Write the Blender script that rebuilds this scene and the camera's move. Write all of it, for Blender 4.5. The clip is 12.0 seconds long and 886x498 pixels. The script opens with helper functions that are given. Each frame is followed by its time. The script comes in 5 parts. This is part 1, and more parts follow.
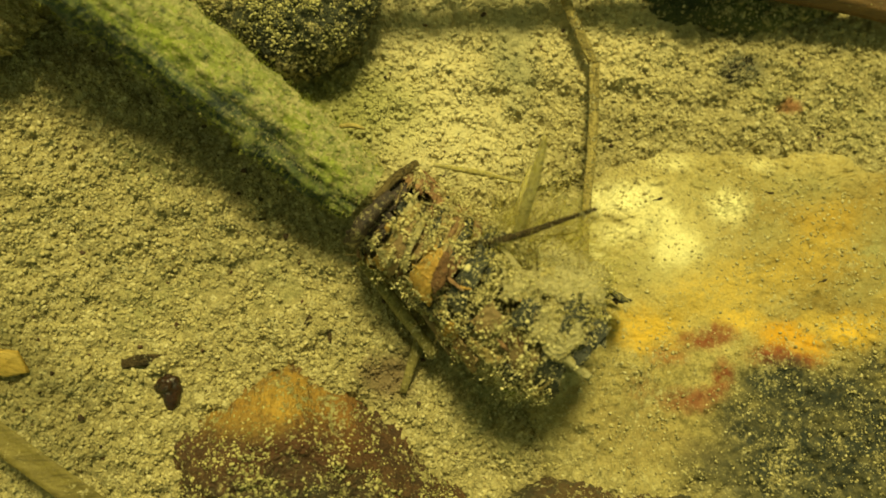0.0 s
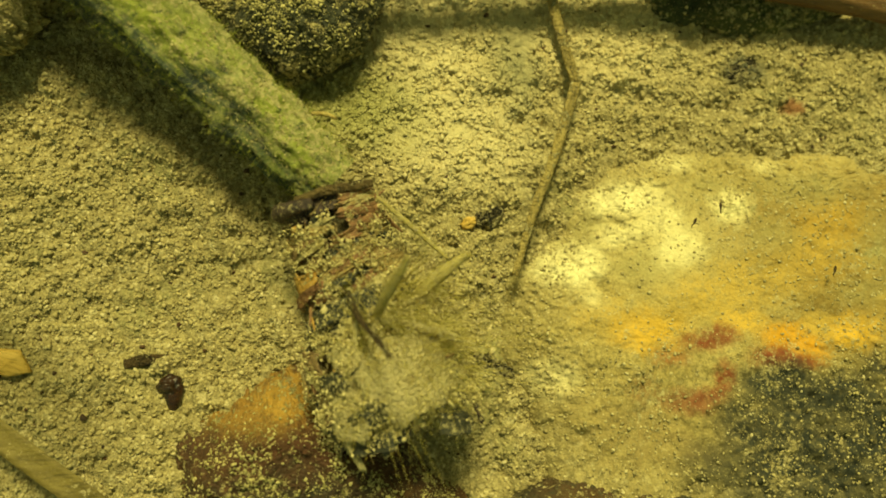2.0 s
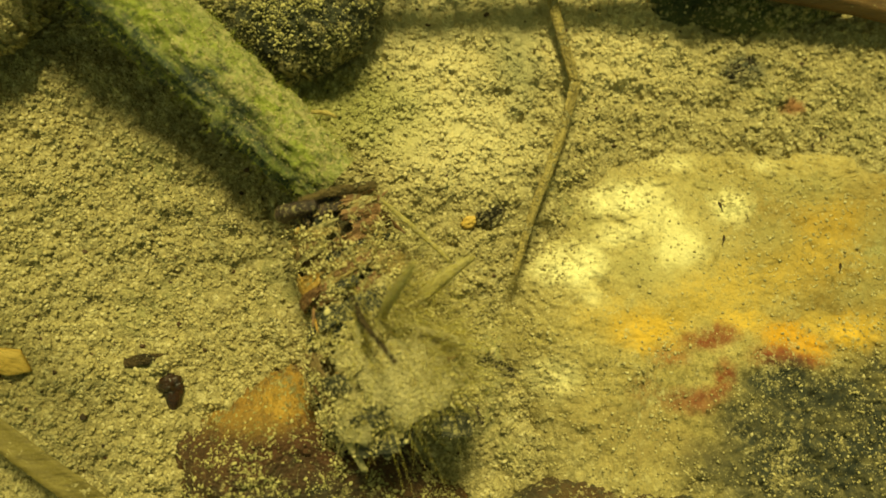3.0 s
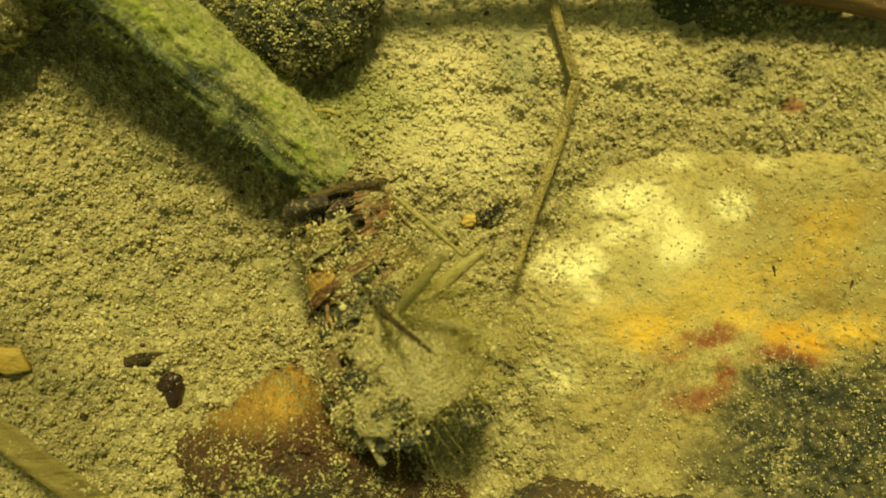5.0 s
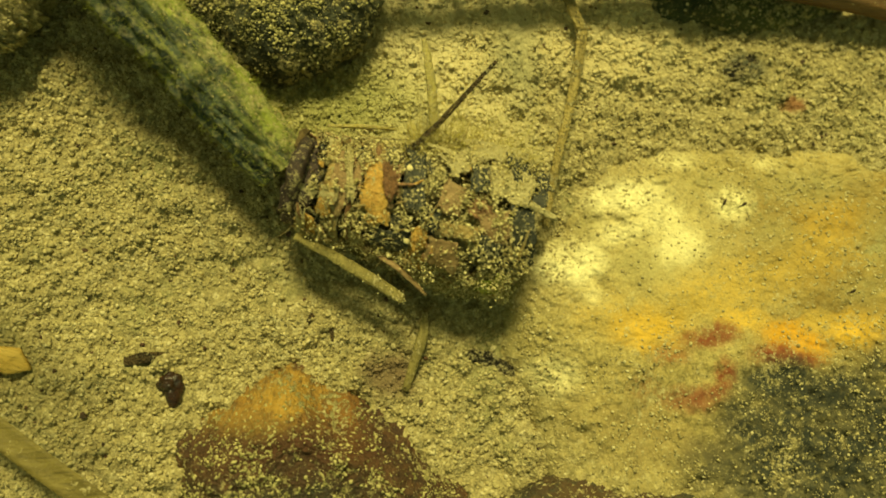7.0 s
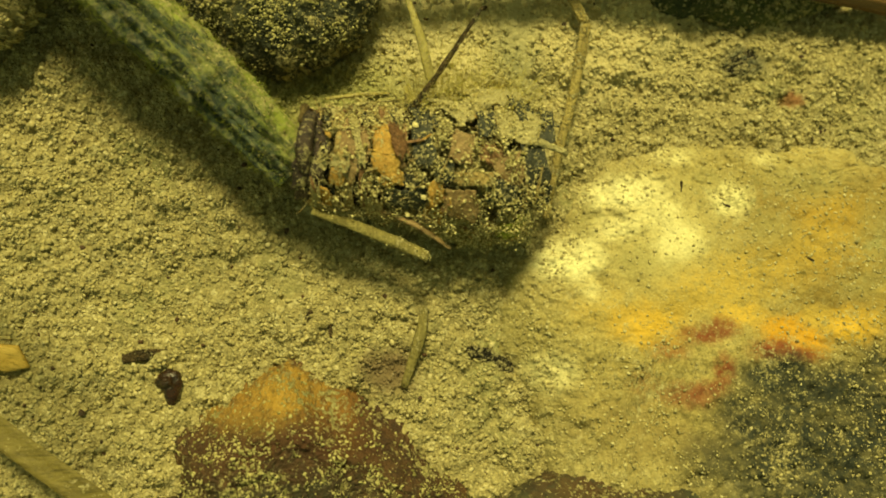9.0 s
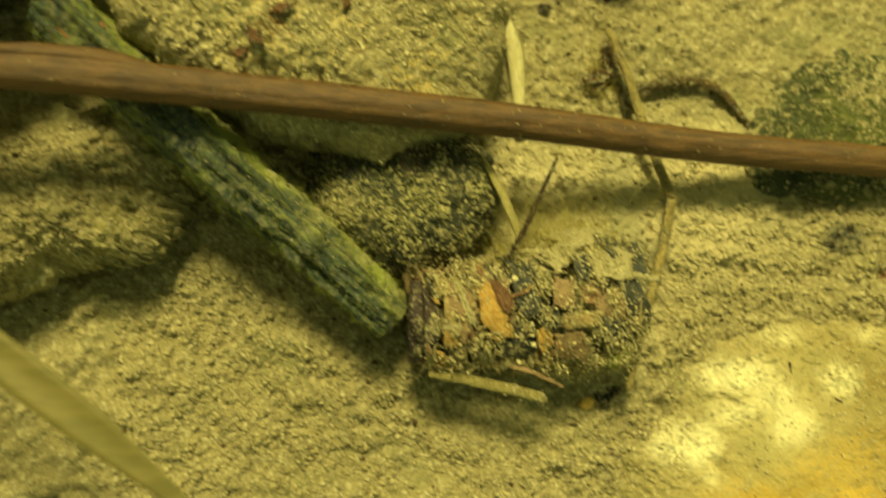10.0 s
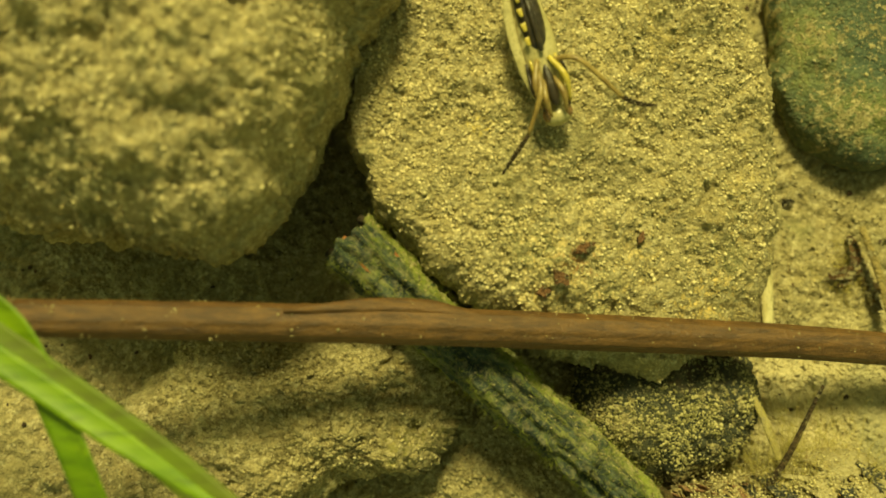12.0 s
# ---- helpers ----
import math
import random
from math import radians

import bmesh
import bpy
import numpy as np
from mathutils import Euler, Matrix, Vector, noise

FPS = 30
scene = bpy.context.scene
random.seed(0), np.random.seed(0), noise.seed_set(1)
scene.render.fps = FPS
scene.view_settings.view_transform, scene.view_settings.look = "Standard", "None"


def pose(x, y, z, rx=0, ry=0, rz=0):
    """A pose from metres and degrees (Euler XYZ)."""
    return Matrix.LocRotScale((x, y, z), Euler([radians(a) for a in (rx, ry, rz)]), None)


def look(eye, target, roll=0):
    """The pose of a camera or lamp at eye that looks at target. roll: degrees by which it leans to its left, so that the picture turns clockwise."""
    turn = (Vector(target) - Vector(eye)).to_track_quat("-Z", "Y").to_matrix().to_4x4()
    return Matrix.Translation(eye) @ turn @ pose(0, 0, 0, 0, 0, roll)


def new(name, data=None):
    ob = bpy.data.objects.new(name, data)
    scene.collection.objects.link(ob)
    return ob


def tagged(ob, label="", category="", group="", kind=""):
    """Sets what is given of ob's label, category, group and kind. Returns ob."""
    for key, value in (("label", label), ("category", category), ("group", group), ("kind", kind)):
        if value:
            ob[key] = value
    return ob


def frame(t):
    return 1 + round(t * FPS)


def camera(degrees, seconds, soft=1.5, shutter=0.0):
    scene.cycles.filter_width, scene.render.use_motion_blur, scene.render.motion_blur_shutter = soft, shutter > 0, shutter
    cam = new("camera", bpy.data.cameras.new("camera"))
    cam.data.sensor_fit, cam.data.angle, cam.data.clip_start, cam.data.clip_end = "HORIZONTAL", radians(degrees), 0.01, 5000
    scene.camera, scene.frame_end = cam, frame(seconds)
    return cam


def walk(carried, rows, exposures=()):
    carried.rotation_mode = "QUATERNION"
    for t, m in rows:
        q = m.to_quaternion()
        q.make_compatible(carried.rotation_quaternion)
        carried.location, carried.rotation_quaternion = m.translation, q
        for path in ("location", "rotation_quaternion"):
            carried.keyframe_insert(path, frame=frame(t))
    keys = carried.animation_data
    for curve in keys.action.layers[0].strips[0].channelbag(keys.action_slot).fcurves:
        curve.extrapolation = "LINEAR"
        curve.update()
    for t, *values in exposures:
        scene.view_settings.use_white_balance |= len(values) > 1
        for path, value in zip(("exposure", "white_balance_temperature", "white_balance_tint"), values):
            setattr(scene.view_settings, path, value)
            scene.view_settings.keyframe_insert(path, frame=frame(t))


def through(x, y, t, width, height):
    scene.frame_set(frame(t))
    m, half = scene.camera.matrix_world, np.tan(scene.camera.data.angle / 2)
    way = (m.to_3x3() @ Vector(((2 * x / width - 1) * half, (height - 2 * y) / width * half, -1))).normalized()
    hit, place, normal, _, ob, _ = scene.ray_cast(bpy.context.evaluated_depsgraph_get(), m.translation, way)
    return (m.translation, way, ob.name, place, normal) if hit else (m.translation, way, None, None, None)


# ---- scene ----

MM = 0.001  # everything below is written in millimetres and built in metres

cam = camera(56.0, 12.0, soft=1.75, shutter=0.25)
PATH = [
    (0, 0.00, 0.00, 57.85, 5.40, -5.77, -0.27),
    (0.5, -0.01, 0.01, 57.83, 5.40, -5.68, -0.21),
    (1, -0.07, -0.00, 57.89, 5.44, -5.71, -0.14),
    (1.5, -0.12, -0.01, 57.88, 5.45, -5.74, -0.13),
    (2, -0.13, -0.02, 57.85, 5.45, -5.75, -0.16),
    (2.5, -0.14, -0.02, 57.82, 5.43, -5.75, -0.13),
    (3, -0.15, -0.03, 57.84, 5.41, -5.76, -0.15),
    (5, -0.11, -0.01, 57.81, 5.31, -5.72, -0.15),
    (5.5, -0.10, 0.01, 57.81, 5.30, -5.72, -0.15),
    (6, -0.12, 0.01, 57.81, 5.30, -5.72, -0.16),
    (6.5, -0.12, -0.01, 57.80, 5.27, -5.72, -0.17),
    (7, -0.10, -0.02, 57.79, 5.29, -5.71, -0.17),
    (9, -0.05, -0.04, 57.70, 5.08, -5.76, -0.32),
    (9.3, -0.05, 0.10, 57.74, 5.08, -5.76, -0.32),
    (9.5, -0.33, 2.13, 58.31, 5.07, -5.47, -0.97),
    (10, -7.77, 12.55, 60.74, 5.91, -4.72, -1.65),
    (10.5, -15.93, 20.61, 62.66, 6.90, -3.42, -1.81),
    (11, -20.60, 25.10, 63.10, 7.14, -2.80, -1.44),
    (11.5, -25.00, 26.20, 62.53, 6.92, -2.71, -1.11),
    (12, -24.07, 26.25, 62.31, 6.90, -2.68, -1.03),
]
walk(cam, [(t, pose(x * MM, y * MM, z * MM, a, b, c)) for t, x, y, z, a, b, c in PATH],
     exposures=[(0, 0.10, 8400, -8), (9.3, 0.10, 8400, -8), (11, 0.24, 8400, -8), (12, 0.24, 8400, -8)])
cam.data.dof.use_dof = True
cam.data.dof.focus_distance = 0.055
cam.data.dof.aperture_fstop = 32

# ---- light: soft daylight that reaches the pond floor through shallow tea-coloured water ----
SUN_UP, SUN_FROM = 55, (-0.1, 0.99)
world = bpy.data.worlds.new("daylight")
scene.world = world
world.use_nodes = True
wn = world.node_tree.nodes
sky = wn.new("ShaderNodeTexSky")
sky.sky_type, sky.sun_disc = "NISHITA", False
sky.sun_elevation, sky.sun_rotation = radians(SUN_UP), math.atan2(SUN_FROM[0], SUN_FROM[1])
filt = wn.new("ShaderNodeMix")
filt.data_type, filt.blend_type = "RGBA", "MULTIPLY"
filt.inputs[0].default_value = 1.0
filt.inputs[7].default_value = (1.0, 0.86, 0.30, 1)
world.node_tree.links.new(sky.outputs[0], filt.inputs[6])
world.node_tree.links.new(filt.outputs[2], wn["Background"].inputs[0])
wn["Background"].inputs[1].default_value = 0.125
sun = new("sun", bpy.data.lights.new("sun", "SUN"))
sun.data.energy, sun.data.angle, sun.data.color = 3.7, radians(13), (1.0, 0.93, 0.52)
sun.matrix_world = look((SUN_FROM[0], SUN_FROM[1], math.tan(radians(SUN_UP))), (0, 0, 0))


# ---- numeric helpers ----
def hash3(i, j, k, seed):
    n = (i * 374761393 + j * 668265263 + k * 2147483647 + seed * 1274126177) & 0xFFFFFFFF
    n = ((n ^ (n >> 13)) * 1274126177) & 0xFFFFFFFF
    return ((n ^ (n >> 16)) & 0xFFFF) / 65535.0


def vnoise(x, y, z, seed=0):
    """Smooth value noise, -1 to 1, for arrays."""
    x, y, z = np.broadcast_arrays(*(np.asarray(v, float) for v in (x, y, z)))
    i, j, k = (np.floor(v).astype(np.int64) for v in (x, y, z))
    f, g, h = x - i, y - j, z - k
    f, g, h = (v * v * (3 - 2 * v) for v in (f, g, h))
    out = 0
    for a in (0, 1):
        for b in (0, 1):
            for c in (0, 1):
                w = (f if a else 1 - f) * (g if b else 1 - g) * (h if c else 1 - h)
                out = out + w * hash3(i + a, j + b, k + c, seed)
    return out * 2 - 1


def fbm(x, y, z, seed=0, octaves=4):
    out, amp = 0, 0.5
    for o in range(octaves):
        s = 2.0 ** o
        out = out + amp * vnoise(np.asarray(x) * s + 13.7 * o, np.asarray(y) * s, np.asarray(z) * s, seed + o)
        amp *= 0.5
    return out


def clumps(x, y, cell, seed=0):
    """Rounded crumbs: 1 at the middle of each, 0 in the gaps between."""
    u, v = np.asarray(x) / cell, np.asarray(y) / cell
    i, j = np.floor(u).astype(np.int64), np.floor(v).astype(np.int64)
    best = np.full(np.shape(u), 9.0)
    tall = np.zeros(np.shape(u))
    for a in (-1, 0, 1):
        for b in (-1, 0, 1):
            px = i + a + hash3(i + a, j + b, 1, seed)
            py = j + b + hash3(i + a, j + b, 2, seed)
            d = (u - px) ** 2 + (v - py) ** 2
            near = d < best
            best = np.where(near, d, best)
            tall = np.where(near, 0.45 + 0.55 * hash3(i + a, j + b, 3, seed), tall)
    return np.clip(1 - best * 1.25, 0, 1) ** 0.6 * tall


def crumbs(x, y, seed=0):
    """Relief of settled silt: ragged crumbs of three sizes in patches, with pits between."""
    x, y = np.asarray(x, float), np.asarray(y, float)
    wx = x + 0.55 * fbm(x / 0.8, y / 0.8, 2.0, seed + 7, 3)
    wy = y + 0.55 * fbm(x / 0.8, y / 0.8, 8.0, seed + 8, 3)
    patch = np.clip(0.6 + 0.9 * fbm(x / 2.7, y / 2.7, 0.0, seed + 5, 3), 0.1, 1.2)
    return 0.62 * clumps(wx, wy, 1.1, seed) * patch + 0.42 * clumps(wx, wy, 0.5, seed + 1) + 0.27 * clumps(wx, wy, 0.27, seed + 2) * (1.2 - 0.6 * patch) + 0.7 * fbm(x / 1.6, y / 1.6, 4.0, seed + 9, 4) * patch


def smooth01(a, b, v):
    t = np.clip((np.asarray(v, float) - a) / (b - a), 0, 1)
    return t * t * (3 - 2 * t)


# ---- mesh helpers ----
def mesh_of(name, verts, faces, mats, smooth=True):
    me = bpy.data.meshes.new(name)
    me.from_pydata((np.asarray(verts, float) * MM).tolist(), [], faces if isinstance(faces, list) else faces.tolist())
    for m in mats if isinstance(mats, (list, tuple)) else [mats]:
        me.materials.append(m)
    if smooth:
        me.polygons.foreach_set("use_smooth", np.ones(len(me.polygons), bool))
    me.update()
    return me


CRUMBLY = ("silt_clump", "dark_specks")  # angular crumbs


def part(name, data, mat, parent=None, label="", at=None):
    """One mesh object from (verts, faces) in millimetres, under a thing or on its own."""
    ob = new(name, mesh_of(name, data[0], data[1], mat, name not in CRUMBLY))
    if parent is not None:
        ob.parent = parent
    if at is not None:
        ob.matrix_basis = at
    return tagged(ob, label) if label else ob


def mmpose(x, y, z, rx=0, ry=0, rz=0):
    return pose(x * MM, y * MM, z * MM, rx, ry, rz)


def grid_faces(nu, nv, wrap=False):
    """Quads of a grid of nu rows by nv columns; wrap joins the last column to the first."""
    i, j = np.meshgrid(np.arange(nu - 1), np.arange(nv if wrap else nv - 1), indexing="ij")
    jn = (j + 1) % nv
    return np.stack([i * nv + j, i * nv + jn, (i + 1) * nv + jn, (i + 1) * nv + j], -1).reshape(-1, 4)


def spline(points, n):
    """Catmull-Rom through the points."""
    p = np.asarray(points, float)
    p = np.concatenate([[2 * p[0] - p[1]], p, [2 * p[-1] - p[-2]]])
    out = []
    for t in np.linspace(0, len(p) - 3 - 1e-6, n):
        k = int(t)
        f = t - k
        a, b, c, d = p[k:k + 4]
        out.append(0.5 * (2 * b + (c - a) * f + (2 * a - 5 * b + 4 * c - d) * f ** 2 + (3 * b - a - 3 * c + d) * f ** 3))
    return np.array(out)


def stalk(points, radii, n=24, sides=10, flat=1.0, rough=0.0, seed=0, ridges=0):
    """A tapering stalk along a smooth line, closed at both ends, with an uneven skin."""
    line = spline(points, n)
    rad = np.interp(np.linspace(0, 1, n), np.linspace(0, 1, len(radii)), radii)
    way = np.gradient(line, axis=0)
    way /= np.linalg.norm(way, axis=1, keepdims=True)
    up = np.array([0.0, 0, 1])
    side = np.cross(way, up)
    bad = np.linalg.norm(side, axis=1) < 0.05
    side[bad] = np.cross(way[bad], [1.0, 0, 0])
    side /= np.linalg.norm(side, axis=1, keepdims=True)
    top = np.cross(side, way)
    a = np.linspace(0, 2 * np.pi, sides, endpoint=False)
    r = rad[:, None] * np.ones(sides)
    if ridges:
        r = r * (1 + 0.07 * np.sin(ridges * a)[None, :])
    length = np.concatenate([[0], np.cumsum(np.linalg.norm(np.diff(line, axis=0), axis=1))])
    if rough:
        r = r * (1 + rough * fbm(np.cos(a)[None, :] * 1.5 + 7, np.sin(a)[None, :] * 1.5, length[:, None] / max(radii) / 2.5, seed, 3) * 2)
    v = line[:, None, :] + side[:, None, :] * (np.cos(a)[None, :] * r)[..., None] + top[:, None, :] * (np.sin(a)[None, :] * r * flat)[..., None]
    verts = np.concatenate([v.reshape(-1, 3), line[:1], line[-1:]])
    faces = grid_faces(n, sides, True).tolist()
    m = n * sides
    faces += [[m, (j + 1) % sides, j] for j in range(sides)]
    faces += [[m + 1, (n - 1) * sides + j, (n - 1) * sides + (j + 1) % sides] for j in range(sides)]
    return verts, faces


def blade(points, widths, thick=0.18, n=30, fold=0.25, roll=0.0):
    """A long leaf with a folded midrib, solid."""
    line = spline(points, n)
    w = np.interp(np.linspace(0, 1, n), np.linspace(0, 1, len(widths)), widths)
    way = np.gradient(line, axis=0)
    way /= np.linalg.norm(way, axis=1, keepdims=True)
    side = np.cross(way, [0, 0, 1.0])
    side /= np.linalg.norm(side, axis=1, keepdims=True)
    top = np.cross(side, way)
    c, s = math.cos(roll), math.sin(roll)
    side, top = side * c + top * s, top * c - side * s
    u = np.array([-1, -0.6, -0.2, 0, 0.2, 0.6, 1.0])
    zz = np.array([1, 0.5, 0.12, 0, 0.12, 0.5, 1.0]) * fold
    edge = np.array([0.15, 0.7, 1, 1.25, 1, 0.7, 0.15]) * thick
    rows = []
    for k in range(n):
        for sgn in (1, -1):
            rows.append([line[k] + side[k] * u[i] * w[k] / 2 + top[k] * (zz[i] * w[k] / 2 + sgn * edge[i] / 2) for i in (range(7) if sgn > 0 else range(6, -1, -1))])
    v = np.array(rows).reshape(n, 14, 3)
    faces = grid_faces(n, 14, True).tolist() + [list(range(14))[::-1], [(n - 1) * 14 + i for i in range(14)]]
    return v.reshape(-1, 3), faces


def ico():
    bm = bmesh.new()
    bmesh.ops.create_icosphere(bm, subdivisions=1, radius=1.0)
    shape = np.array([v.co[:] for v in bm.verts]), np.array([[v.index for v in f.verts] for f in bm.faces])
    bm.free()
    return shape


ICO = ico()
OCTA = np.array([(1, 0, 0), (-1, 0, 0), (0, 1, 0), (0, -1, 0), (0, 0, 1), (0, 0, -1.0)]), np.array([(0, 2, 4), (2, 1, 4), (1, 3, 4), (3, 0, 4), (2, 0, 5), (1, 2, 5), (3, 1, 5), (0, 3, 5)])


def grains(places, sizes, rng, squash=0.75):
    """Many small uneven crumbs in one mesh, the smallest of them simpler."""
    places, sizes = np.asarray(places), np.asarray(sizes)
    verts, faces, base = [], [], 0
    for (v, f), which, grow in ((ICO, sizes >= 0.095, 1.0), (OCTA, sizes < 0.095, 1.15)):
        n = int(which.sum())
        q, _ = np.linalg.qr(rng.normal(size=(n, 3, 3)))
        lump = 1 + rng.uniform(-0.45, 0.4, (n, len(v), 1))
        scale = grow * sizes[which][:, None, None] * rng.uniform(0.6, 1.3, (n, 1, 3))
        pts = np.einsum("nij,nkj->nki", q, v[None] * lump * scale)
        pts[..., 2] *= squash
        pts += places[which][:, None, :]
        verts.append(pts.reshape(-1, 3))
        faces.append((f[None] + (np.arange(n) * len(v))[:, None, None]).reshape(-1, 3) + base)
        base += n * len(v)
    return np.concatenate(verts), np.concatenate(faces)


def hairs(roots, ways, lengths, rng, thick=0.035, bend=0.5):
    """Fine threads, three-sided, each of four joints."""
    n = len(roots)
    ways = ways / np.linalg.norm(ways, axis=1, keepdims=True)
    drift = rng.normal(size=(n, 3)) * bend
    t = np.linspace(0, 1, 5)
    line = roots[:, None] + lengths[:, None, None] * (ways[:, None] * t[None, :, None] + drift[:, None] * (t ** 2)[None, :, None] * 0.5)
    a = np.cross(ways, rng.normal(size=(n, 3)))
    a /= np.linalg.norm(a, axis=1, keepdims=True)
    b = np.cross(ways, a)
    ring = [(math.cos(k * 2.094), math.sin(k * 2.094)) for k in range(3)]
    r = thick * (1 - 0.75 * t)
    v = np.stack([line + (a * x + b * y)[:, None] * r[None, :, None] for x, y in ring], 2)
    base = grid_faces(5, 3, True)
    faces = base[None] + (np.arange(n) * 15)[:, None, None]
    return v.reshape(-1, 3), faces.reshape(-1, 4)


# ---- materials ----
def material(name, build):
    m = bpy.data.materials.new(name)
    m.use_nodes = True
    nt = m.node_tree
    shader = nt.nodes["Principled BSDF"]
    where = nt.nodes.new("ShaderNodeTexCoord")
    scale = nt.nodes.new("ShaderNodeVectorMath")
    scale.operation = "SCALE"
    scale.inputs[3].default_value = 1000.0
    nt.links.new(where.outputs["Object"], scale.inputs[0])
    build(Nodes(nt, shader, scale.outputs[0]))
    return m


class Nodes:
    """Short ways to wire a material; pos is the place on the thing in millimetres."""

    def __init__(self, nt, shader, pos):
        self.nt, self.shader, self.pos = nt, shader, pos

    def add(self, kind, **values):
        n = self.nt.nodes.new(kind)
        for k, v in values.items():
            n.inputs[k].default_value = v
        return n

    def link(self, a, b):
        self.nt.links.new(a, b)

    def noise(self, scale, detail=4.0, rough=0.6, pos=None, stretch=None, distort=0.0):
        n = self.add("ShaderNodeTexNoise", Scale=scale, Detail=detail, Roughness=rough, Distortion=distort)
        src = pos or self.pos
        if stretch:
            m = self.add("ShaderNodeVectorMath")
            m.operation = "MULTIPLY"
            m.inputs[1].default_value = stretch
            self.link(src, m.inputs[0])
            src = m.outputs[0]
        self.link(src, n.inputs["Vector"])
        return n.outputs["Fac"]

    def cells(self, scale, feature="F1"):
        n = self.add("ShaderNodeTexVoronoi", Scale=scale)
        n.feature = feature
        self.link(self.pos, n.inputs["Vector"])
        return n

    def ramp(self, fac, a, b, lo=0.0, hi=1.0):
        n = self.add("ShaderNodeMapRange")
        n.interpolation_type = "SMOOTHSTEP"
        for i, v in enumerate((a, b, lo, hi)):
            n.inputs[i + 1].default_value = v
        self.link(fac, n.inputs[0])
        return n.outputs[0]

    def math(self, op, a, b=0.0):
        n = self.add("ShaderNodeMath")
        n.operation = op
        for i, v in enumerate((a, b)):
            if isinstance(v, (int, float)):
                n.inputs[i].default_value = v
            else:
                self.link(v, n.inputs[i])
        return n.outputs[0]

    def mix(self, fac, a, b, mode="MIX"):
        n = self.add("ShaderNodeMix")
        n.data_type, n.blend_type = "RGBA", mode
        for slot, v in ((0, fac), (6, a), (7, b)):
            if isinstance(v, tuple):
                n.inputs[slot].default_value = (*v, 1)
            elif isinstance(v, (int, float)):
                n.inputs[slot].default_value = v
            else:
                self.link(v, n.inputs[slot])
        return n.outputs[2]

    def island(self):
        return self.add("ShaderNodeNewGeometry").outputs["Random Per Island"]

    def each(self):
        return self.add("ShaderNodeObjectInfo").outputs["Random"]

    def axis(self, which):
        n = self.add("ShaderNodeSeparateXYZ")
        self.link(self.pos, n.inputs[0])
        return n.outputs[which]

    def zone(self, centre, radius, soft, wobble=2.0, scale=0.35):
        """1 inside a blot of uneven outline, 0 outside."""
        n = self.add("ShaderNodeTexNoise", Scale=scale, Detail=8.0, Roughness=0.78)
        self.link(self.pos, n.inputs["Vector"])
        c = self.add("ShaderNodeVectorMath")
        c.operation = "SUBTRACT"
        c.inputs[1].default_value = (0.5, 0.5, 0.5)
        self.link(n.outputs["Color"], c.inputs[0])
        s = self.add("ShaderNodeVectorMath")
        s.operation = "MULTIPLY"
        s.inputs[1].default_value = (wobble * 4, wobble * 4, 0)
        self.link(c.outputs[0], s.inputs[0])
        a = self.add("ShaderNodeVectorMath")
        a.operation = "ADD"
        self.link(self.pos, a.inputs[0])
        self.link(s.outputs[0], a.inputs[1])
        o = self.add("ShaderNodeVectorMath")
        o.operation = "SUBTRACT"
        o.inputs[1].default_value = (*centre, 0)
        self.link(a.outputs[0], o.inputs[0])
        f = self.add("ShaderNodeVectorMath")
        f.operation = "MULTIPLY"
        f.inputs[1].default_value = (1 / radius[0], 1 / radius[1], 0)
        self.link(o.outputs[0], f.inputs[0])
        d = self.add("ShaderNodeVectorMath")
        d.operation = "LENGTH"
        self.link(f.outputs[0], d.inputs[0])
        return self.ramp(d.outputs["Value"], 1 - soft, 1 + soft, 1.0, 0.0)

    def finish(self, colour, rough=0.9, bump=None, strength=0.5, depth=0.15, spec=0.3):
        if isinstance(colour, tuple):
            self.shader.inputs["Base Color"].default_value = (*colour, 1)
        else:
            self.link(colour, self.shader.inputs["Base Color"])
        if isinstance(rough, (int, float)):
            self.shader.inputs["Roughness"].default_value = rough
        else:
            self.link(rough, self.shader.inputs["Roughness"])
        self.shader.inputs["Specular IOR Level"].default_value = spec
        if bump is not None:
            b = self.add("ShaderNodeBump", Strength=strength, Distance=depth * MM)
            self.link(bump, b.inputs["Height"])
            self.link(b.outputs["Normal"], self.shader.inputs["Normal"])


SILT_A, SILT_B, SILT_C = (0.46, 0.385, 0.19), (0.27, 0.225, 0.105), (0.58, 0.50, 0.29)


def silt_colour(n):
    c = n.mix(n.ramp(n.noise(1.7, 6.0, 0.7), 0.33, 0.68), SILT_B, SILT_A)
    c = n.mix(n.ramp(n.cells(3.3).outputs["Color"], 0.55, 0.95), c, SILT_C)
    c = n.mix(n.ramp(n.noise(0.16, 4.0), 0.5, 0.75, 0, 0.55), c, (0.23, 0.24, 0.10))
    return n.mix(n.ramp(n.noise(7.0, 2.0), 0.3, 0.5, 0.6, 0), c, (0.10, 0.085, 0.045))


def silt_bump(n):
    return n.math("ADD", n.noise(5.0, 5.0, 0.7), n.math("MULTIPLY", n.cells(4.5).outputs["Distance"], -0.9))


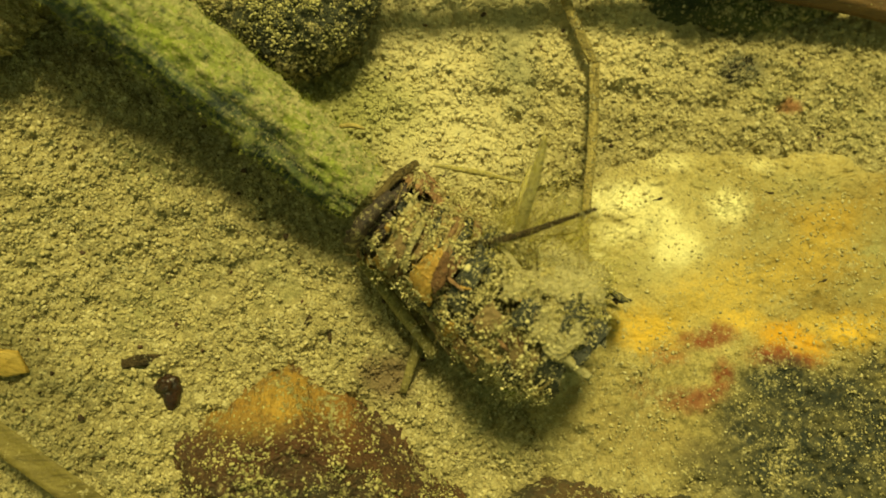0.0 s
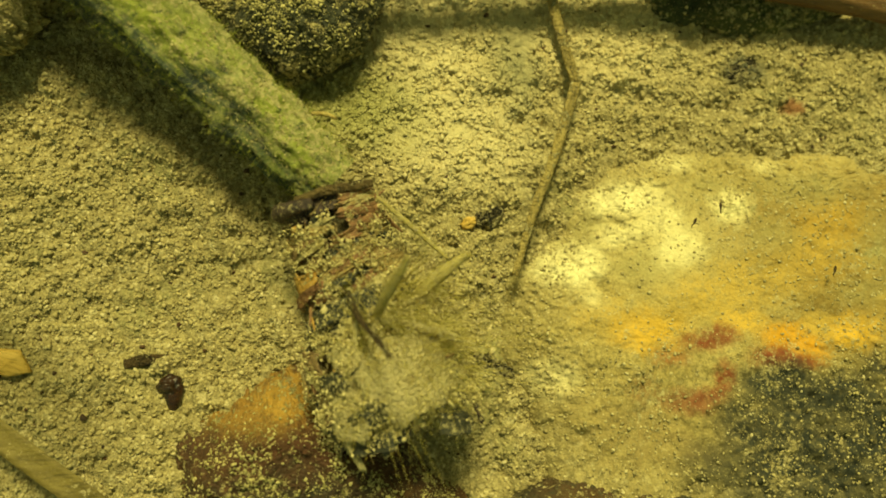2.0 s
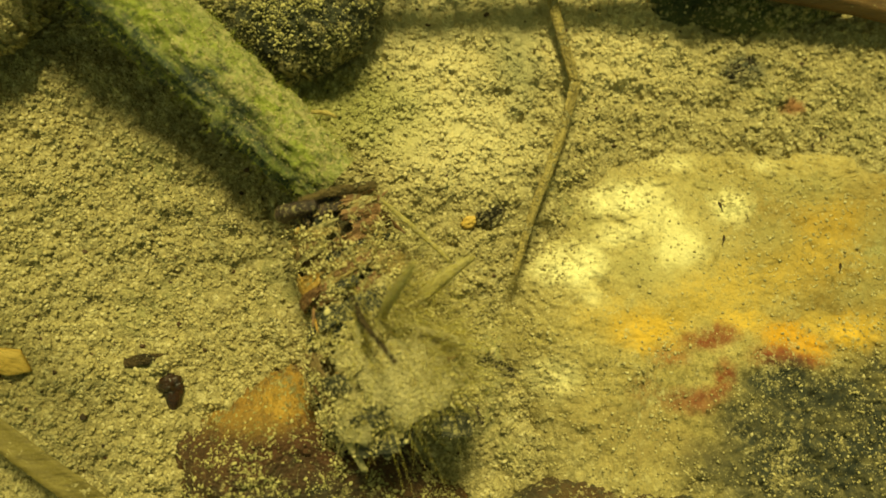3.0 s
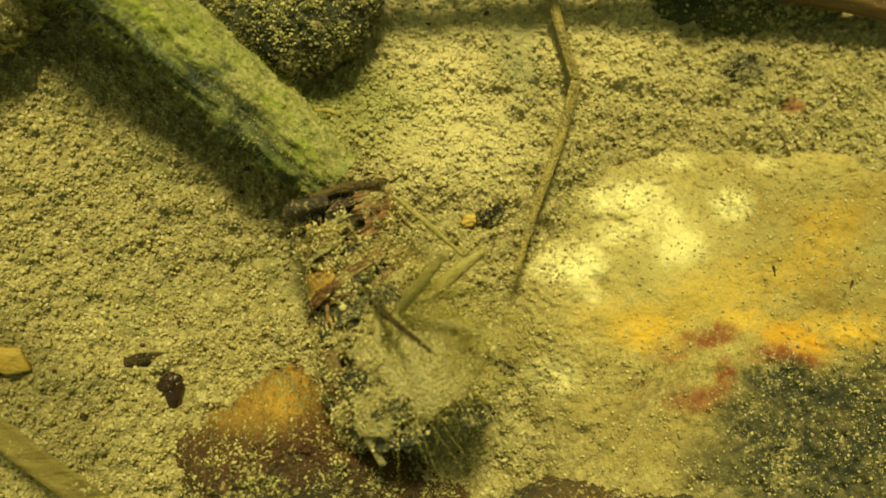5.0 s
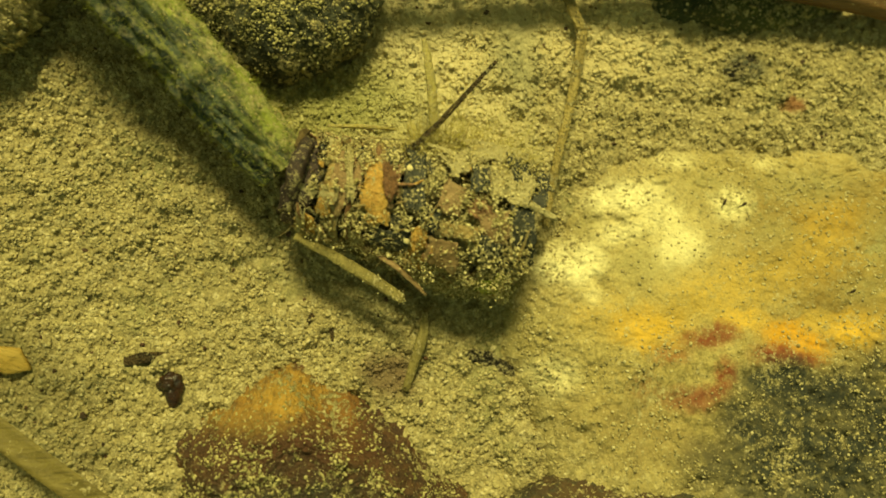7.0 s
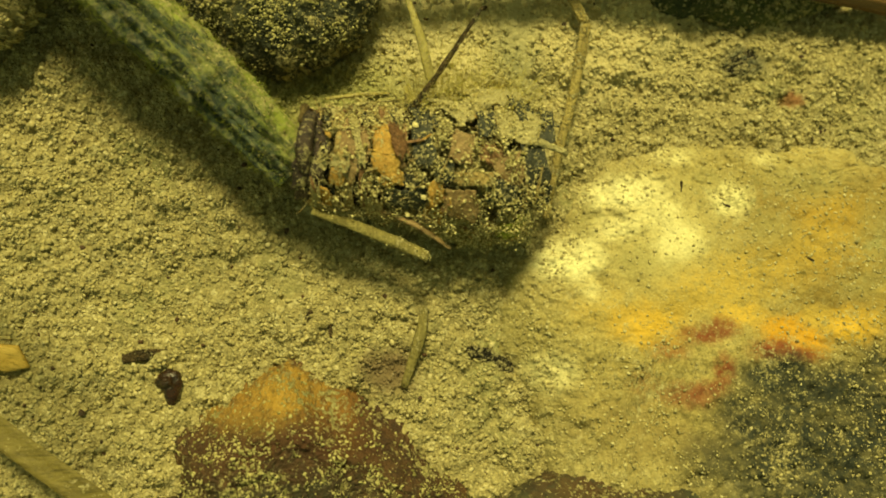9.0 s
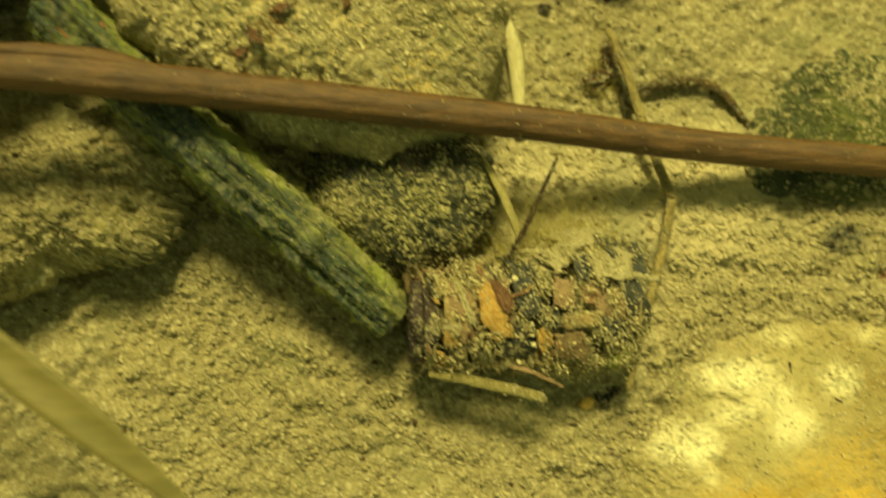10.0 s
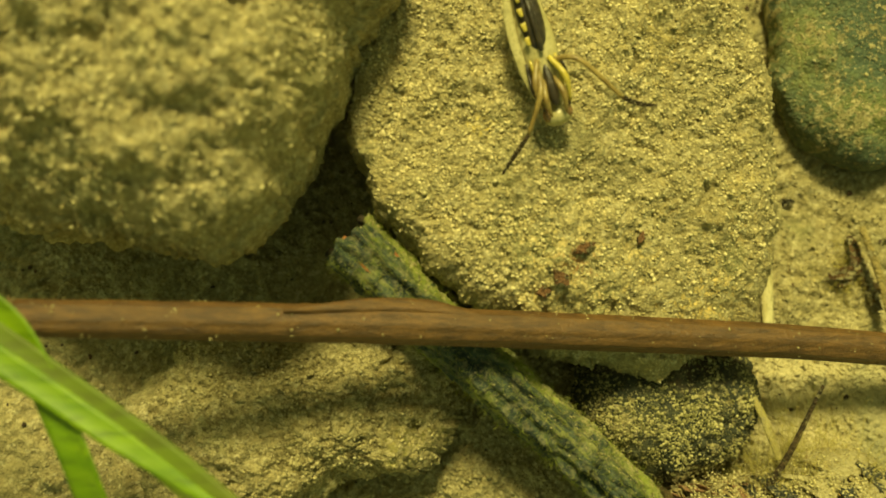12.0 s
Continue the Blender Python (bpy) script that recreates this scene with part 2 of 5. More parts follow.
# Tints of the floor; the three pale blots mix paler silt with painted light.
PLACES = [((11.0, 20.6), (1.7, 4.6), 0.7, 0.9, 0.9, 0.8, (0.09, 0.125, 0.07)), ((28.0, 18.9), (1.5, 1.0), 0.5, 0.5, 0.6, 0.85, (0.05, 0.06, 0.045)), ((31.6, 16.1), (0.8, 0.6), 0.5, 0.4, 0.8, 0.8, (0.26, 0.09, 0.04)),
          ((6.5, 13.3), (5.5, 3.6), 0.6, 1.0, 0.5, 0.8, (0.66, 0.57, 0.33)), ((4.8, 20.5), (3.6, 5.0), 0.6, 1.0, 0.5, 0.8, (0.66, 0.57, 0.33)), ((16.0, 22.0), (8.5, 5.5), 0.6, 1.6, 0.3, 0.7, (0.64, 0.54, 0.30)),
          ((-1.0, 15.0), (5.0, 3.0), 0.7, 1.2, 0.4, 0.45, (0.22, 0.25, 0.06)), ((2.0, -3.3), (2.0, 1.5), 0.6, 0.8, 0.6, 0.75, (0.15, 0.09, 0.055))]


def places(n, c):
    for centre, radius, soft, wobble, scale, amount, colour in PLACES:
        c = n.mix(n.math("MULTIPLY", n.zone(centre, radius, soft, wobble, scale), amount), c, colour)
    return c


def build_ground(n):
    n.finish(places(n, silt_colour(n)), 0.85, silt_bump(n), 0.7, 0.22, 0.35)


def build_floor_grain(n):
    c = n.mix(n.ramp(n.island(), 0.0, 0.75), SILT_B, SILT_A)
    c = places(n, n.mix(n.ramp(n.island(), 0.8, 1.0), c, SILT_C))
    n.finish(c, n.ramp(n.math("FRACT", n.math("MULTIPLY", n.island(), 7.0)), 0.0, 0.3, 0.3, 0.8), n.noise(8.0, 3.0), 0.5, 0.1, 0.5)


def build_grain(n):
    c = n.mix(n.ramp(n.island(), 0.0, 0.75), SILT_B, SILT_A)
    c = n.mix(n.ramp(n.island(), 0.8, 1.0), c, SILT_C)
    n.finish(c, n.ramp(n.math("FRACT", n.math("MULTIPLY", n.island(), 7.0)), 0.0, 0.3, 0.3, 0.8), n.noise(8.0, 3.0), 0.5, 0.1, 0.5)


def stone_material(name, dark, light, cover, blots=(), scale=0.5, gloss=0.75, soft=0.0, bare=None, shine=0.35, dent=0.7, wander=1.0):
    """Rock of two colours with blots of stain and painted shade, and silt lying on it in flecks; cover: how much silt.
    """
    def build(n):
        c = n.mix(n.ramp(n.noise(scale, 6.0, 0.68), 0.3, 0.7), dark, light)
        c = n.mix(n.ramp(n.noise(scale * 6, 4.0), 0.35, 0.6, 0.5, 0), c, tuple(v * 0.35 for v in dark))
        mottle = n.noise(1.3, 6.0, 0.75)
        for centre, radius, colour, amount, rim in blots:
            c = n.mix(n.math("MULTIPLY", n.zone(centre, radius, rim, min(radius) * wander, 1.0 / min(radius)), n.ramp(mottle, 0.36, 0.56, amount * (0.75 if amount >= 1 else 0.3), amount)), c, colour)
        fleck = n.math("ADD", n.noise(2.1, 5.0, 0.75), n.math("MULTIPLY", n.noise(0.22, 3.0), 0.55))
        f = n.ramp(fleck, 0.98 - cover * 0.5 - soft * 0.1, 1.04 - cover * 0.5 + soft * 0.1, 0.0, 1.0 - soft * 0.25)
        if bare:
            f = n.math("MAXIMUM", f, n.math("SUBTRACT", 1.0, n.zone(bare[0], bare[1], 0.3, 4.0, 0.3)))
        c = n.mix(f, c, silt_colour(n))
        c = n.mix(n.ramp(n.cells(2.6).outputs["Distance"], 0.10, 0.2, 0.6 * min(1, cover + 0.3), 0), c, SILT_C)
        h = n.math("ADD", n.math("MULTIPLY", f, 0.5), silt_bump(n))
        n.finish(c, n.ramp(f, 0, 1, gloss, 0.88), h, dent, 0.22, shine)
    return material(name, build)


M_GROUND = material("pond_floor_silt", build_ground)
M_FLOORGRAIN = material("pond_floor_crumb", build_floor_grain)
M_GRAIN = material("silt_crumb", build_grain)


def build_dull(n):
    c = n.mix(n.ramp(n.island(), 0.0, 0.9), (0.18, 0.165, 0.06), (0.50, 0.44, 0.21))
    n.finish(c, 0.8, n.noise(8.0, 3.0), 0.5, 0.1, 0.4)


# Silt crumbs coloured lighter, in place of light missing on two stones.
def build_lit_grain(n):
    c = n.mix(n.ramp(n.island(), 0.0, 0.9), (0.40, 0.32, 0.14), (0.74, 0.63, 0.35))
    n.finish(c, n.ramp(n.math("FRACT", n.math("MULTIPLY", n.island(), 7.0)), 0.0, 0.3, 0.3, 0.8), n.noise(8.0, 3.0), 0.5, 0.1, 0.5)


M_LITGRAIN = material("lit_silt_crumb", build_lit_grain)
M_DULL = material("dull_silt_crumb", build_dull)


def plain(name, a, b, scale=1.2, stretch=None, rough=0.7, silt=0.35, spec=0.35, bump=0.5, through=0.0):
    """A plant or mineral surface of two colours with grain and some silt on it."""
    def build(n):
        c = n.mix(n.ramp(n.noise(scale, 5.0, 0.65, stretch=stretch), 0.32, 0.68), a, b)
        c = n.mix(n.ramp(n.noise(scale * 5, 3.0, stretch=stretch), 0.32, 0.5, 0.5, 0), c, tuple(v * 0.4 for v in a))
        if silt:
            f = n.ramp(n.math("ADD", n.noise(3.2, 5.0, 0.75), n.math("MULTIPLY", n.noise(0.5, 2.0), 0.4)), 0.92 - silt * 0.4, 0.98 - silt * 0.4)
            c = n.mix(f, c, n.mix(n.noise(4.0), SILT_B, SILT_C))
        relief = n.noise(scale * 3, 5.0, 0.7, stretch=stretch)
        if silt:
            relief = n.math('ADD', relief, n.math('MULTIPLY', n.math('ADD', f, n.math('MULTIPLY', n.cells(4.5).outputs['Distance'], -1.0)), 0.3 + silt))
        n.finish(c, rough, relief, bump * (1 + silt), 0.14 + 0.1 * silt, spec)
        if through:
            n.shader.inputs["Transmission Weight"].default_value = 0.0
            n.shader.inputs["Subsurface Weight"].default_value = through
            n.shader.inputs["Subsurface Radius"].default_value = (0.6 * MM, 0.6 * MM, 0.2 * MM)
    return material(name, build)


M_BROWN = plain("brown_stem_skin", (0.075, 0.038, 0.014), (0.17, 0.085, 0.028), 1.3, (0.12, 2.2, 2.2), 0.45, 0.12, 0.5)
M_LEAF = plain("green_leaf", (0.10, 0.19, 0.008), (0.19, 0.30, 0.018), 0.35, (0.2, 2.0, 2.0), 0.5, 0.0, 0.4, 0.2, 0.25)
M_DRYLEAF = plain("dry_leaf", (0.13, 0.10, 0.03), (0.23, 0.18, 0.06), 0.5, (0.3, 2.0, 2.0), 0.65, 0.3, 0.3, 0.3, 0.2)


def build_fading_leaf(n):
    fade = n.ramp(n.math("ADD", n.axis(0), n.math("MULTIPLY", n.noise(0.3, 4.0), 6.0)), -33.0, -22.0)
    c = n.mix(fade, (0.12, 0.17, 0.018), (0.19, 0.155, 0.05))
    grain = n.noise(0.8, 5.0, 0.65, stretch=(0.3, 2.0, 2.0))
    c = n.mix(n.ramp(grain, 0.35, 0.6, 0.45, 0), c, (0.06, 0.06, 0.015))
    n.finish(c, 0.6, grain, 0.3, 0.15, 0.3)


M_YELLOWLEAF = material("fading_leaf", build_fading_leaf)
M_STRAW = plain("straw", (0.34, 0.25, 0.08), (0.50, 0.39, 0.15), 1.0, (0.4, 2.5, 2.5), 0.6, 0.25)
M_STRAWSILT = plain("silted_straw", (0.26, 0.20, 0.07), (0.38, 0.31, 0.13), 1.0, (2.5, 0.4, 2.5), 0.7, 0.7)
M_PALESTRAW = plain("pale_straw", (0.52, 0.44, 0.20), (0.70, 0.62, 0.34), 1.0, (2.5, 0.4, 2.5), 0.6, 0.1)
M_OLIVESTRAW = plain("olive_straw", (0.19, 0.155, 0.055), (0.30, 0.25, 0.095), 1.0, (2.5, 0.4, 2.5), 0.7, 0.35)
M_REED = plain("reed", (0.25, 0.19, 0.07), (0.40, 0.31, 0.12), 0.8, (0.3, 1.5, 1.5), 0.6, 0.45, 0.3, 0.7)
M_TWIG = plain("dark_twig", (0.05, 0.035, 0.02), (0.14, 0.09, 0.04), 1.6, (0.4, 2.0, 2.0), 0.7, 0.5, 0.3, 0.9)
M_ALGAE = plain("algae_thread", (0.20, 0.23, 0.04), (0.33, 0.34, 0.09), 0.8, None, 0.7, 0.0, 0.3, 0.2, 0.4)
M_ALGAE_DRAB = plain("drab_algae", (0.40, 0.33, 0.10), (0.56, 0.47, 0.18), 0.8, None, 0.7, 0.0, 0.3, 0.2, 0.4)

# ---- pond floor ----
def ledge(x, y):
    """A low bank of silt with a ragged lower rim."""
    rim = 16.9 + 0.5 * fbm(np.asarray(x) / 2.2, 0, 3.0, 41, 3) * 2
    return 0.5 * smooth01(rim - 0.3, rim + 0.5, y) * smooth01(7.5, 9.5, x) * (1 - smooth01(19.5, 25, x)) * (1 - smooth01(20, 27, y))


def floor_height(x, y, fine=True):
    x, y = np.asarray(x, float), np.asarray(y, float)
    h = 1.1 * fbm(x / 14, y / 14, 0, 3, 3) + 0.5 * fbm(x / 3.4, y / 3.4, 0, 9, 3) - 0.35
    h = h + 0.8 * np.exp(-(((x - 7) / 6) ** 2 + ((y - 11) / 4.5) ** 2)) + ledge(x, y)
    h = h + 0.9 * np.exp(-(((x - 12.0) / 2.6) ** 2 + ((y + 10) / 6) ** 2))
    h = h - 0.5 * np.exp(-(((x + 14) / 8) ** 2 + ((y - 4) / 5) ** 2))
    return h + 1.2 * crumbs(x, y, 11) if fine else h


def spaced(lo, hi, step, far):
    mid = np.arange(lo, hi + step / 2, step)
    out, d = [], step
    while (out[-1] if out else 0) < far:
        d *= 1.35
        out.append((out[-1] if out else 0) + d)
    out = np.array(out)
    return np.concatenate([lo - out[::-1], mid, hi + out])


gx, gy = spaced(-56, 42, 0.19, 1500), spaced(-15, 56, 0.19, 1500)
GX, GY = np.meshgrid(gx, gy, indexing="xy")
near = smooth01(-75, -60, GX) * (1 - smooth01(45, 60, GX)) * smooth01(-32, -17, GY) * (1 - smooth01(59, 75, GY))
GZ = floor_height(GX, GY, False) + 1.2 * crumbs(GX, GY, 11) * near
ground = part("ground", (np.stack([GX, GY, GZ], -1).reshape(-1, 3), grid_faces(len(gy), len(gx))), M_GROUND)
tagged(ground, "pale yellow-brown crumbly silt of a shallow pond floor", "ground", kind="structure")

rng = np.random.default_rng(7)
xs = np.concatenate([rng.uniform(-26, 39, 68000), rng.uniform(-50, 22, 20000)])
ys = np.concatenate([rng.uniform(-13.5, 26, 68000), rng.uniform(8, 54, 20000)])
keep = (vnoise(xs / 2.3, ys / 2.3, 0.5, 21) > -0.75) & ~((xs > 17) & (ys > 28)) & ~((xs < -26) & (ys < 13))
for cx, cy, cr in ((-42, 49, 12), (-13.5, 40, 11), (16, 51, 9), (26, 1, 9), (34, -4, 9), (-5, 22, 4.5), (-3.4, -11, 5.5)):
    keep &= (xs - cx) ** 2 + (ys - cy) ** 2 > cr * cr
keep &= ((xs - 11.0) / 1.6) ** 2 + ((ys - 20.6) / 4.4) ** 2 > rng.random(len(xs)) * 0.9
xs, ys = xs[keep], ys[keep]
size = 0.06 + 0.13 * rng.random(len(xs)) ** 2.2
zs = floor_height(xs, ys) + size * 0.1
crumb = part("loose_silt", grains(np.stack([xs, ys, zs], -1), size, rng), M_FLOORGRAIN)
tagged(crumb, "loose crumbs of pale silt strewn over the pond floor", "silt", kind="stuff")


n = 1500
xs, ys = rng.uniform(-56, 41, n), rng.uniform(-14, 55, n)
size = 0.05 + 0.16 * rng.random(n) ** 3
M_SPECK = plain("dark_speck", (0.03, 0.022, 0.014), (0.10, 0.05, 0.025), 2.0, None, 0.7, 0.0)
fleck = part("dark_specks", grains(np.stack([xs, ys, floor_height(xs, ys) + size * 0.3], -1), size, rng), M_SPECK)
tagged(fleck, "dark specks of rotten plant matter on the silt", "plant debris", kind="stuff")


# ---- stones ----
STONE_POINTS = {}


def height_on(name, x, y):
    """The height of a stone's skin under a place."""
    v = STONE_POINTS[name]
    near = np.hypot(v[:, 0] - x, v[:, 1] - y)
    return float(v[near < near.min() + 0.25][:, 2].max())


def stone(name, label, mat, centre, radii, top, belly, foot, tilt=(0, 0), square=0.75, seed=1, relief=1.0, step=0.3, crumb_count=900, lumps=0.7, facets=(), strewn=None, crumb_mat=None):
    """A stone of uneven outline. radii: half-widths at even angles from the x axis on; top, belly and foot: heights of crown,
    widest girth and underside; tilt: how the crown leans; square: small is boxy; facets: (angle, reach, slope) planes that cut it."""
    k = len(radii)
    big = max(radii)
    na = int(2 * math.pi * big / step)
    ang = np.linspace(0, 2 * np.pi, na, endpoint=False)
    per = np.append(radii, radii[0])
    u = ang / (2 * np.pi) * k
    i = np.floor(u).astype(int)
    w = u - i
    w = w * w * (3 - 2 * w) * 0.6 + w * 0.4
    R = per[i] * (1 - w) + per[i + 1] * w
    R = R * (1 + 0.05 * fbm(np.cos(ang) * 3, np.sin(ang) * 3, seed, seed, 3) * 2)

    def surface(phi, a, rr):
        s, c = np.sin(phi), np.cos(phi)
        rho = np.where(phi <= np.pi / 2, np.abs(s) ** square, 0.55 + 0.45 * np.abs(s))
        x, y = rr * rho * np.cos(a), rr * rho * np.sin(a)
        z = np.where(c >= 0, belly + (top - belly) * np.abs(c) ** square, belly - (belly - foot) * np.abs(c) ** 0.8)
        lean = smooth01(foot, belly + 0.5 * (top - belly), z)
        z = z + lean * (tilt[0] * x + tilt[1] * y)
        cut = 0 * z
        for fa, reach, slope in facets:
            cut = np.maximum(cut, (x * math.cos(fa) + y * math.sin(fa) - reach) * slope)
        z = np.where(c > 0, np.maximum(np.minimum(z, top - cut), foot + 0.3), z)
        bump = lumps * fbm(x / 4.5 + centre[0], y / 4.5, z / 4.5, seed, 4) * 2 * 0.5
        z = z + bump * lean
        flat = smooth01(0.1, 0.5, c)
        d = (relief(x, y) if callable(relief) else relief) * (crumbs(x + centre[0] * 1.7, y + centre[1] * 1.3, seed + 3) * flat + crumbs(a * rr + 50, z * 1.2, seed + 4) * (1 - flat))
        d = d * smooth01(-0.8, -0.1, c)
        out = 0.35 * bump + d * (1 - flat)
        return x + out * np.cos(a), y + out * np.sin(a), z + d * (0.25 + 0.75 * flat)

    # crown: a square net bent to a disc, even along the profile; then a skirt down to the foot
    fine = np.linspace(0, np.pi / 2, 600)
    run = np.concatenate([[0], np.cumsum(np.hypot(np.diff(big * np.sin(fine) ** square), np.diff((top - belly) * np.cos(fine) ** square)))])
    m = int(2 * run[-1] / step) // 2 * 2 + 1
    g = np.linspace(-1, 1, m)
    U, V = np.meshgrid(g, g, indexing="ij")
    wide = np.abs(U) >= np.abs(V)
    T = np.maximum(np.abs(U), np.abs(V))
    su, sv = np.where(U == 0, 1, U), np.where(V == 0, 1, V)
    A = np.where(wide, np.pi / 4 * V / su + np.where(U < 0, np.pi, 0), np.pi / 2 - np.pi / 4 * U / sv + np.where(V < 0, np.pi, 0)) % (2 * np.pi)
    P = np.interp(T * run[-1], run, fine)
    span, rim_r = np.append(ang, 2 * np.pi), np.append(R, R[0])
    X, Y, Z = surface(P, A, np.interp(A, span, rim_r))
    idx = np.arange(m * m).reshape(m, m)
    loop = np.concatenate([idx[m - 1, :-1], idx[1:, m - 1][::-1], idx[0, 1:][::-1], idx[:-1, 0]])
    la = A.reshape(-1)[loop]
    down = np.linspace(np.pi / 2, np.pi * 0.86, 14)[1:]
    PS, AS = np.meshgrid(down, la, indexing="ij")
    XS, YS, ZS = surface(PS, AS, np.interp(AS, span, rim_r))
    verts = np.concatenate([np.stack([X, Y, Z], -1).reshape(-1, 3), np.stack([XS, YS, ZS], -1).reshape(-1, 3)])
    n_loop = len(loop)
    rings = np.concatenate([[loop], m * m + np.arange(13 * n_loop).reshape(13, n_loop)])
    nxt = np.roll(rings, -1, 1)
    skirt = np.stack([rings[:-1], rings[1:], nxt[1:], nxt[:-1]], -1).reshape(-1, 4)
    net = np.concatenate([grid_faces(m, m)[:, ::-1], skirt])
    ob = part(name, (verts, net), mat, None, label, mmpose(centre[0], centre[1], 0))
    tagged(ob, label, "stone")
    STONE_POINTS[name] = verts + np.array([centre[0], centre[1], 0])
    if crumb_count:
        r = np.random.default_rng(seed)
        a = r.uniform(0, 2 * np.pi, crumb_count)
        p = np.arcsin(np.clip(np.sqrt(r.random(crumb_count)) ** (1 / square), 0, 0.985))
        x, y, z = surface(p, a, np.interp(a, np.append(ang, 2 * np.pi), np.append(R, R[0])))
        s = 0.035 + 0.10 * r.random(crumb_count) ** 2.5
        if strewn:
            keep = r.random(crumb_count) < strewn(x, y)
            x, y, z, s = x[keep], y[keep], z[keep], s[keep]
        tagged(part("loose_silt", grains(np.stack([x, y, z + 0.15 * s], -1), s, r), crumb_mat or M_GRAIN, ob, "crumbs of pale silt"), kind="stuff")
    return ob


CREAM, AMBER, RUSTY, OXBLOOD, SOOT, DRAB = (0.74, 0.66, 0.37), (0.54, 0.37, 0.10), (0.62, 0.32, 0.045), (0.21, 0.06, 0.03), (0.034, 0.038, 0.031), (0.33, 0.29, 0.13)
M_SLAB = stone_material("pale_ochre_rock", (0.33, 0.265, 0.105), (0.48, 0.39, 0.17), 0.24, [
    ((-5, 4.0), (5.5, 4.0), (0.54, 0.45, 0.21), 0.9, 0.8), ((9.5, 2.0), (7.5, 6.0), (0.235, 0.155, 0.045), 1.0, 0.8), ((7, 2.2), (3.0, 1.6), AMBER, 0.7, 0.9), ((1.4, 0.2), (3.4, 1.5), AMBER, 0.8, 0.9), ((-2.0, -1.2), (3.0, 1.3), AMBER, 0.9, 0.8), ((8.0, 4.8), (2.2, 1.3), (0.50, 0.31, 0.06), 0.7, 0.9), ((-9.0, -2.0), (2.0, 1.4), AMBER, 0.6, 0.9),
    ((6.5, 7.0), (3.2, 1.5), DRAB, 0.8, 0.8), ((12.0, 2.6), (2.2, 2.4), DRAB, 0.7, 0.8), ((-6.0, 1.2), (2.2, 1.0), DRAB, 0.6, 0.9), ((-9.2, 4.6), (1.0, 2.2), DRAB, 0.7, 0.9), ((3.2, 3.4), (1.6, 1.0), DRAB, 0.6, 0.9), ((9.8, -0.6), (2.2, 0.9), DRAB, 0.7, 0.9), ((-0.6, 6.9), (1.6, 0.6), DRAB, 0.6, 0.9),
    ((-7.0, 6.0), (2.6, 1.2), (0.84, 0.77, 0.46), 1.0, 0.6), ((-3.0, 8.8), (1.5, 0.8), CREAM, 0.9, 0.6), ((3.7, 8.6), (1.2, 0.6), CREAM, 0.8, 0.7), ((9.0, 10.0), (5.0, 2.0), (0.50, 0.40, 0.17), 0.8, 0.8), ((0.65, 5.3), (1.4, 1.1), CREAM, 1.0, 0.6), ((-3.4, 2.4), (1.5, 1.3), CREAM, 1.0, 0.6),
    ((-7.5, 3.4), (1.3, 0.8), CREAM, 1.0, 0.6), ((-11.2, 1.3), (2.4, 1.5), (0.86, 0.79, 0.47), 1.0, 0.5), ((-14.4, 1.8), (0.9, 0.7), CREAM, 0.9, 0.6), ((-12.4, -6.4), (1.6, 1.2), CREAM, 1.0, 0.6), ((-3.8, 4.7), (0.9, 0.6), CREAM, 0.9, 0.7), ((-5.2, 4.0), (1.2, 0.7), CREAM, 0.8, 0.8), ((-9.6, -1.0), (0.9, 0.7), CREAM, 0.7, 0.8),
    ((-5.8, -3.3), (2.4, 1.3), (0.64, 0.40, 0.08), 1.0, 0.7), ((3.6, -3.7), (1.8, 1.1), RUSTY, 1.0, 0.6), ((8.2, -3.4), (1.8, 1.1), (0.62, 0.38, 0.07), 1.0, 0.6), ((12.5, -2.4), (2.4, 1.6), AMBER, 0.8, 0.8), ((5.8, -2.8), (1.2, 0.8), AMBER, 0.9, 0.7), ((0.6, -2.6), (1.6, 0.7), (0.62, 0.40, 0.09), 0.9, 0.7), ((5.2, -4.6), (1.2, 0.8), RUSTY, 0.9, 0.7),
    ((-2.2, -3.9), (1.6, 0.6), OXBLOOD, 0.95, 0.7), ((-0.8, -3.4), (1.0, 0.6), OXBLOOD, 0.9, 0.7), ((2.6, -5.0), (1.6, 0.7), OXBLOOD, 1.0, 0.7), ((4.6, -5.4), (1.2, 0.5), OXBLOOD, 0.9, 0.8), ((-0.9, -6.3), (0.6, 1.1), OXBLOOD, 0.95, 0.7), ((-1.8, -7.4), (0.9, 0.5), OXBLOOD, 0.8, 0.8), ((-3.4, -7.9), (1.7, 0.8), (0.22, 0.075, 0.04), 1.0, 0.6), ((-6.4, -7.2), (1.0, 1.0), (0.22, 0.11, 0.05), 0.7, 0.7), ((-4.6, -5.0), (1.2, 0.6), (0.30, 0.13, 0.05), 0.8, 0.7),
    ((6.5, -13.4), (9.5, 7.0), SOOT, 1.0, 0.4), ((2.6, -6.6), (2.6, 1.3), SOOT, 1.0, 0.5), ((-0.2, -9.2), (1.7, 1.5), SOOT, 0.9, 0.6), ((6.8, -7.4), (2.8, 1.2), SOOT, 1.0, 0.6), ((11.0, -5.6), (3.0, 1.2), SOOT, 0.9, 0.6), ((-2.6, -12.0), (1.6, 1.6), SOOT, 0.8, 0.7), ((-8.0, -10.0), (5.0, 2.5), (0.26, 0.19, 0.08), 0.7, 0.8)],
    0.9, 0.85, 0.5, ((4.5, -3.0), (18.5, 14.4)), 0.12, 0.35, 0.6)
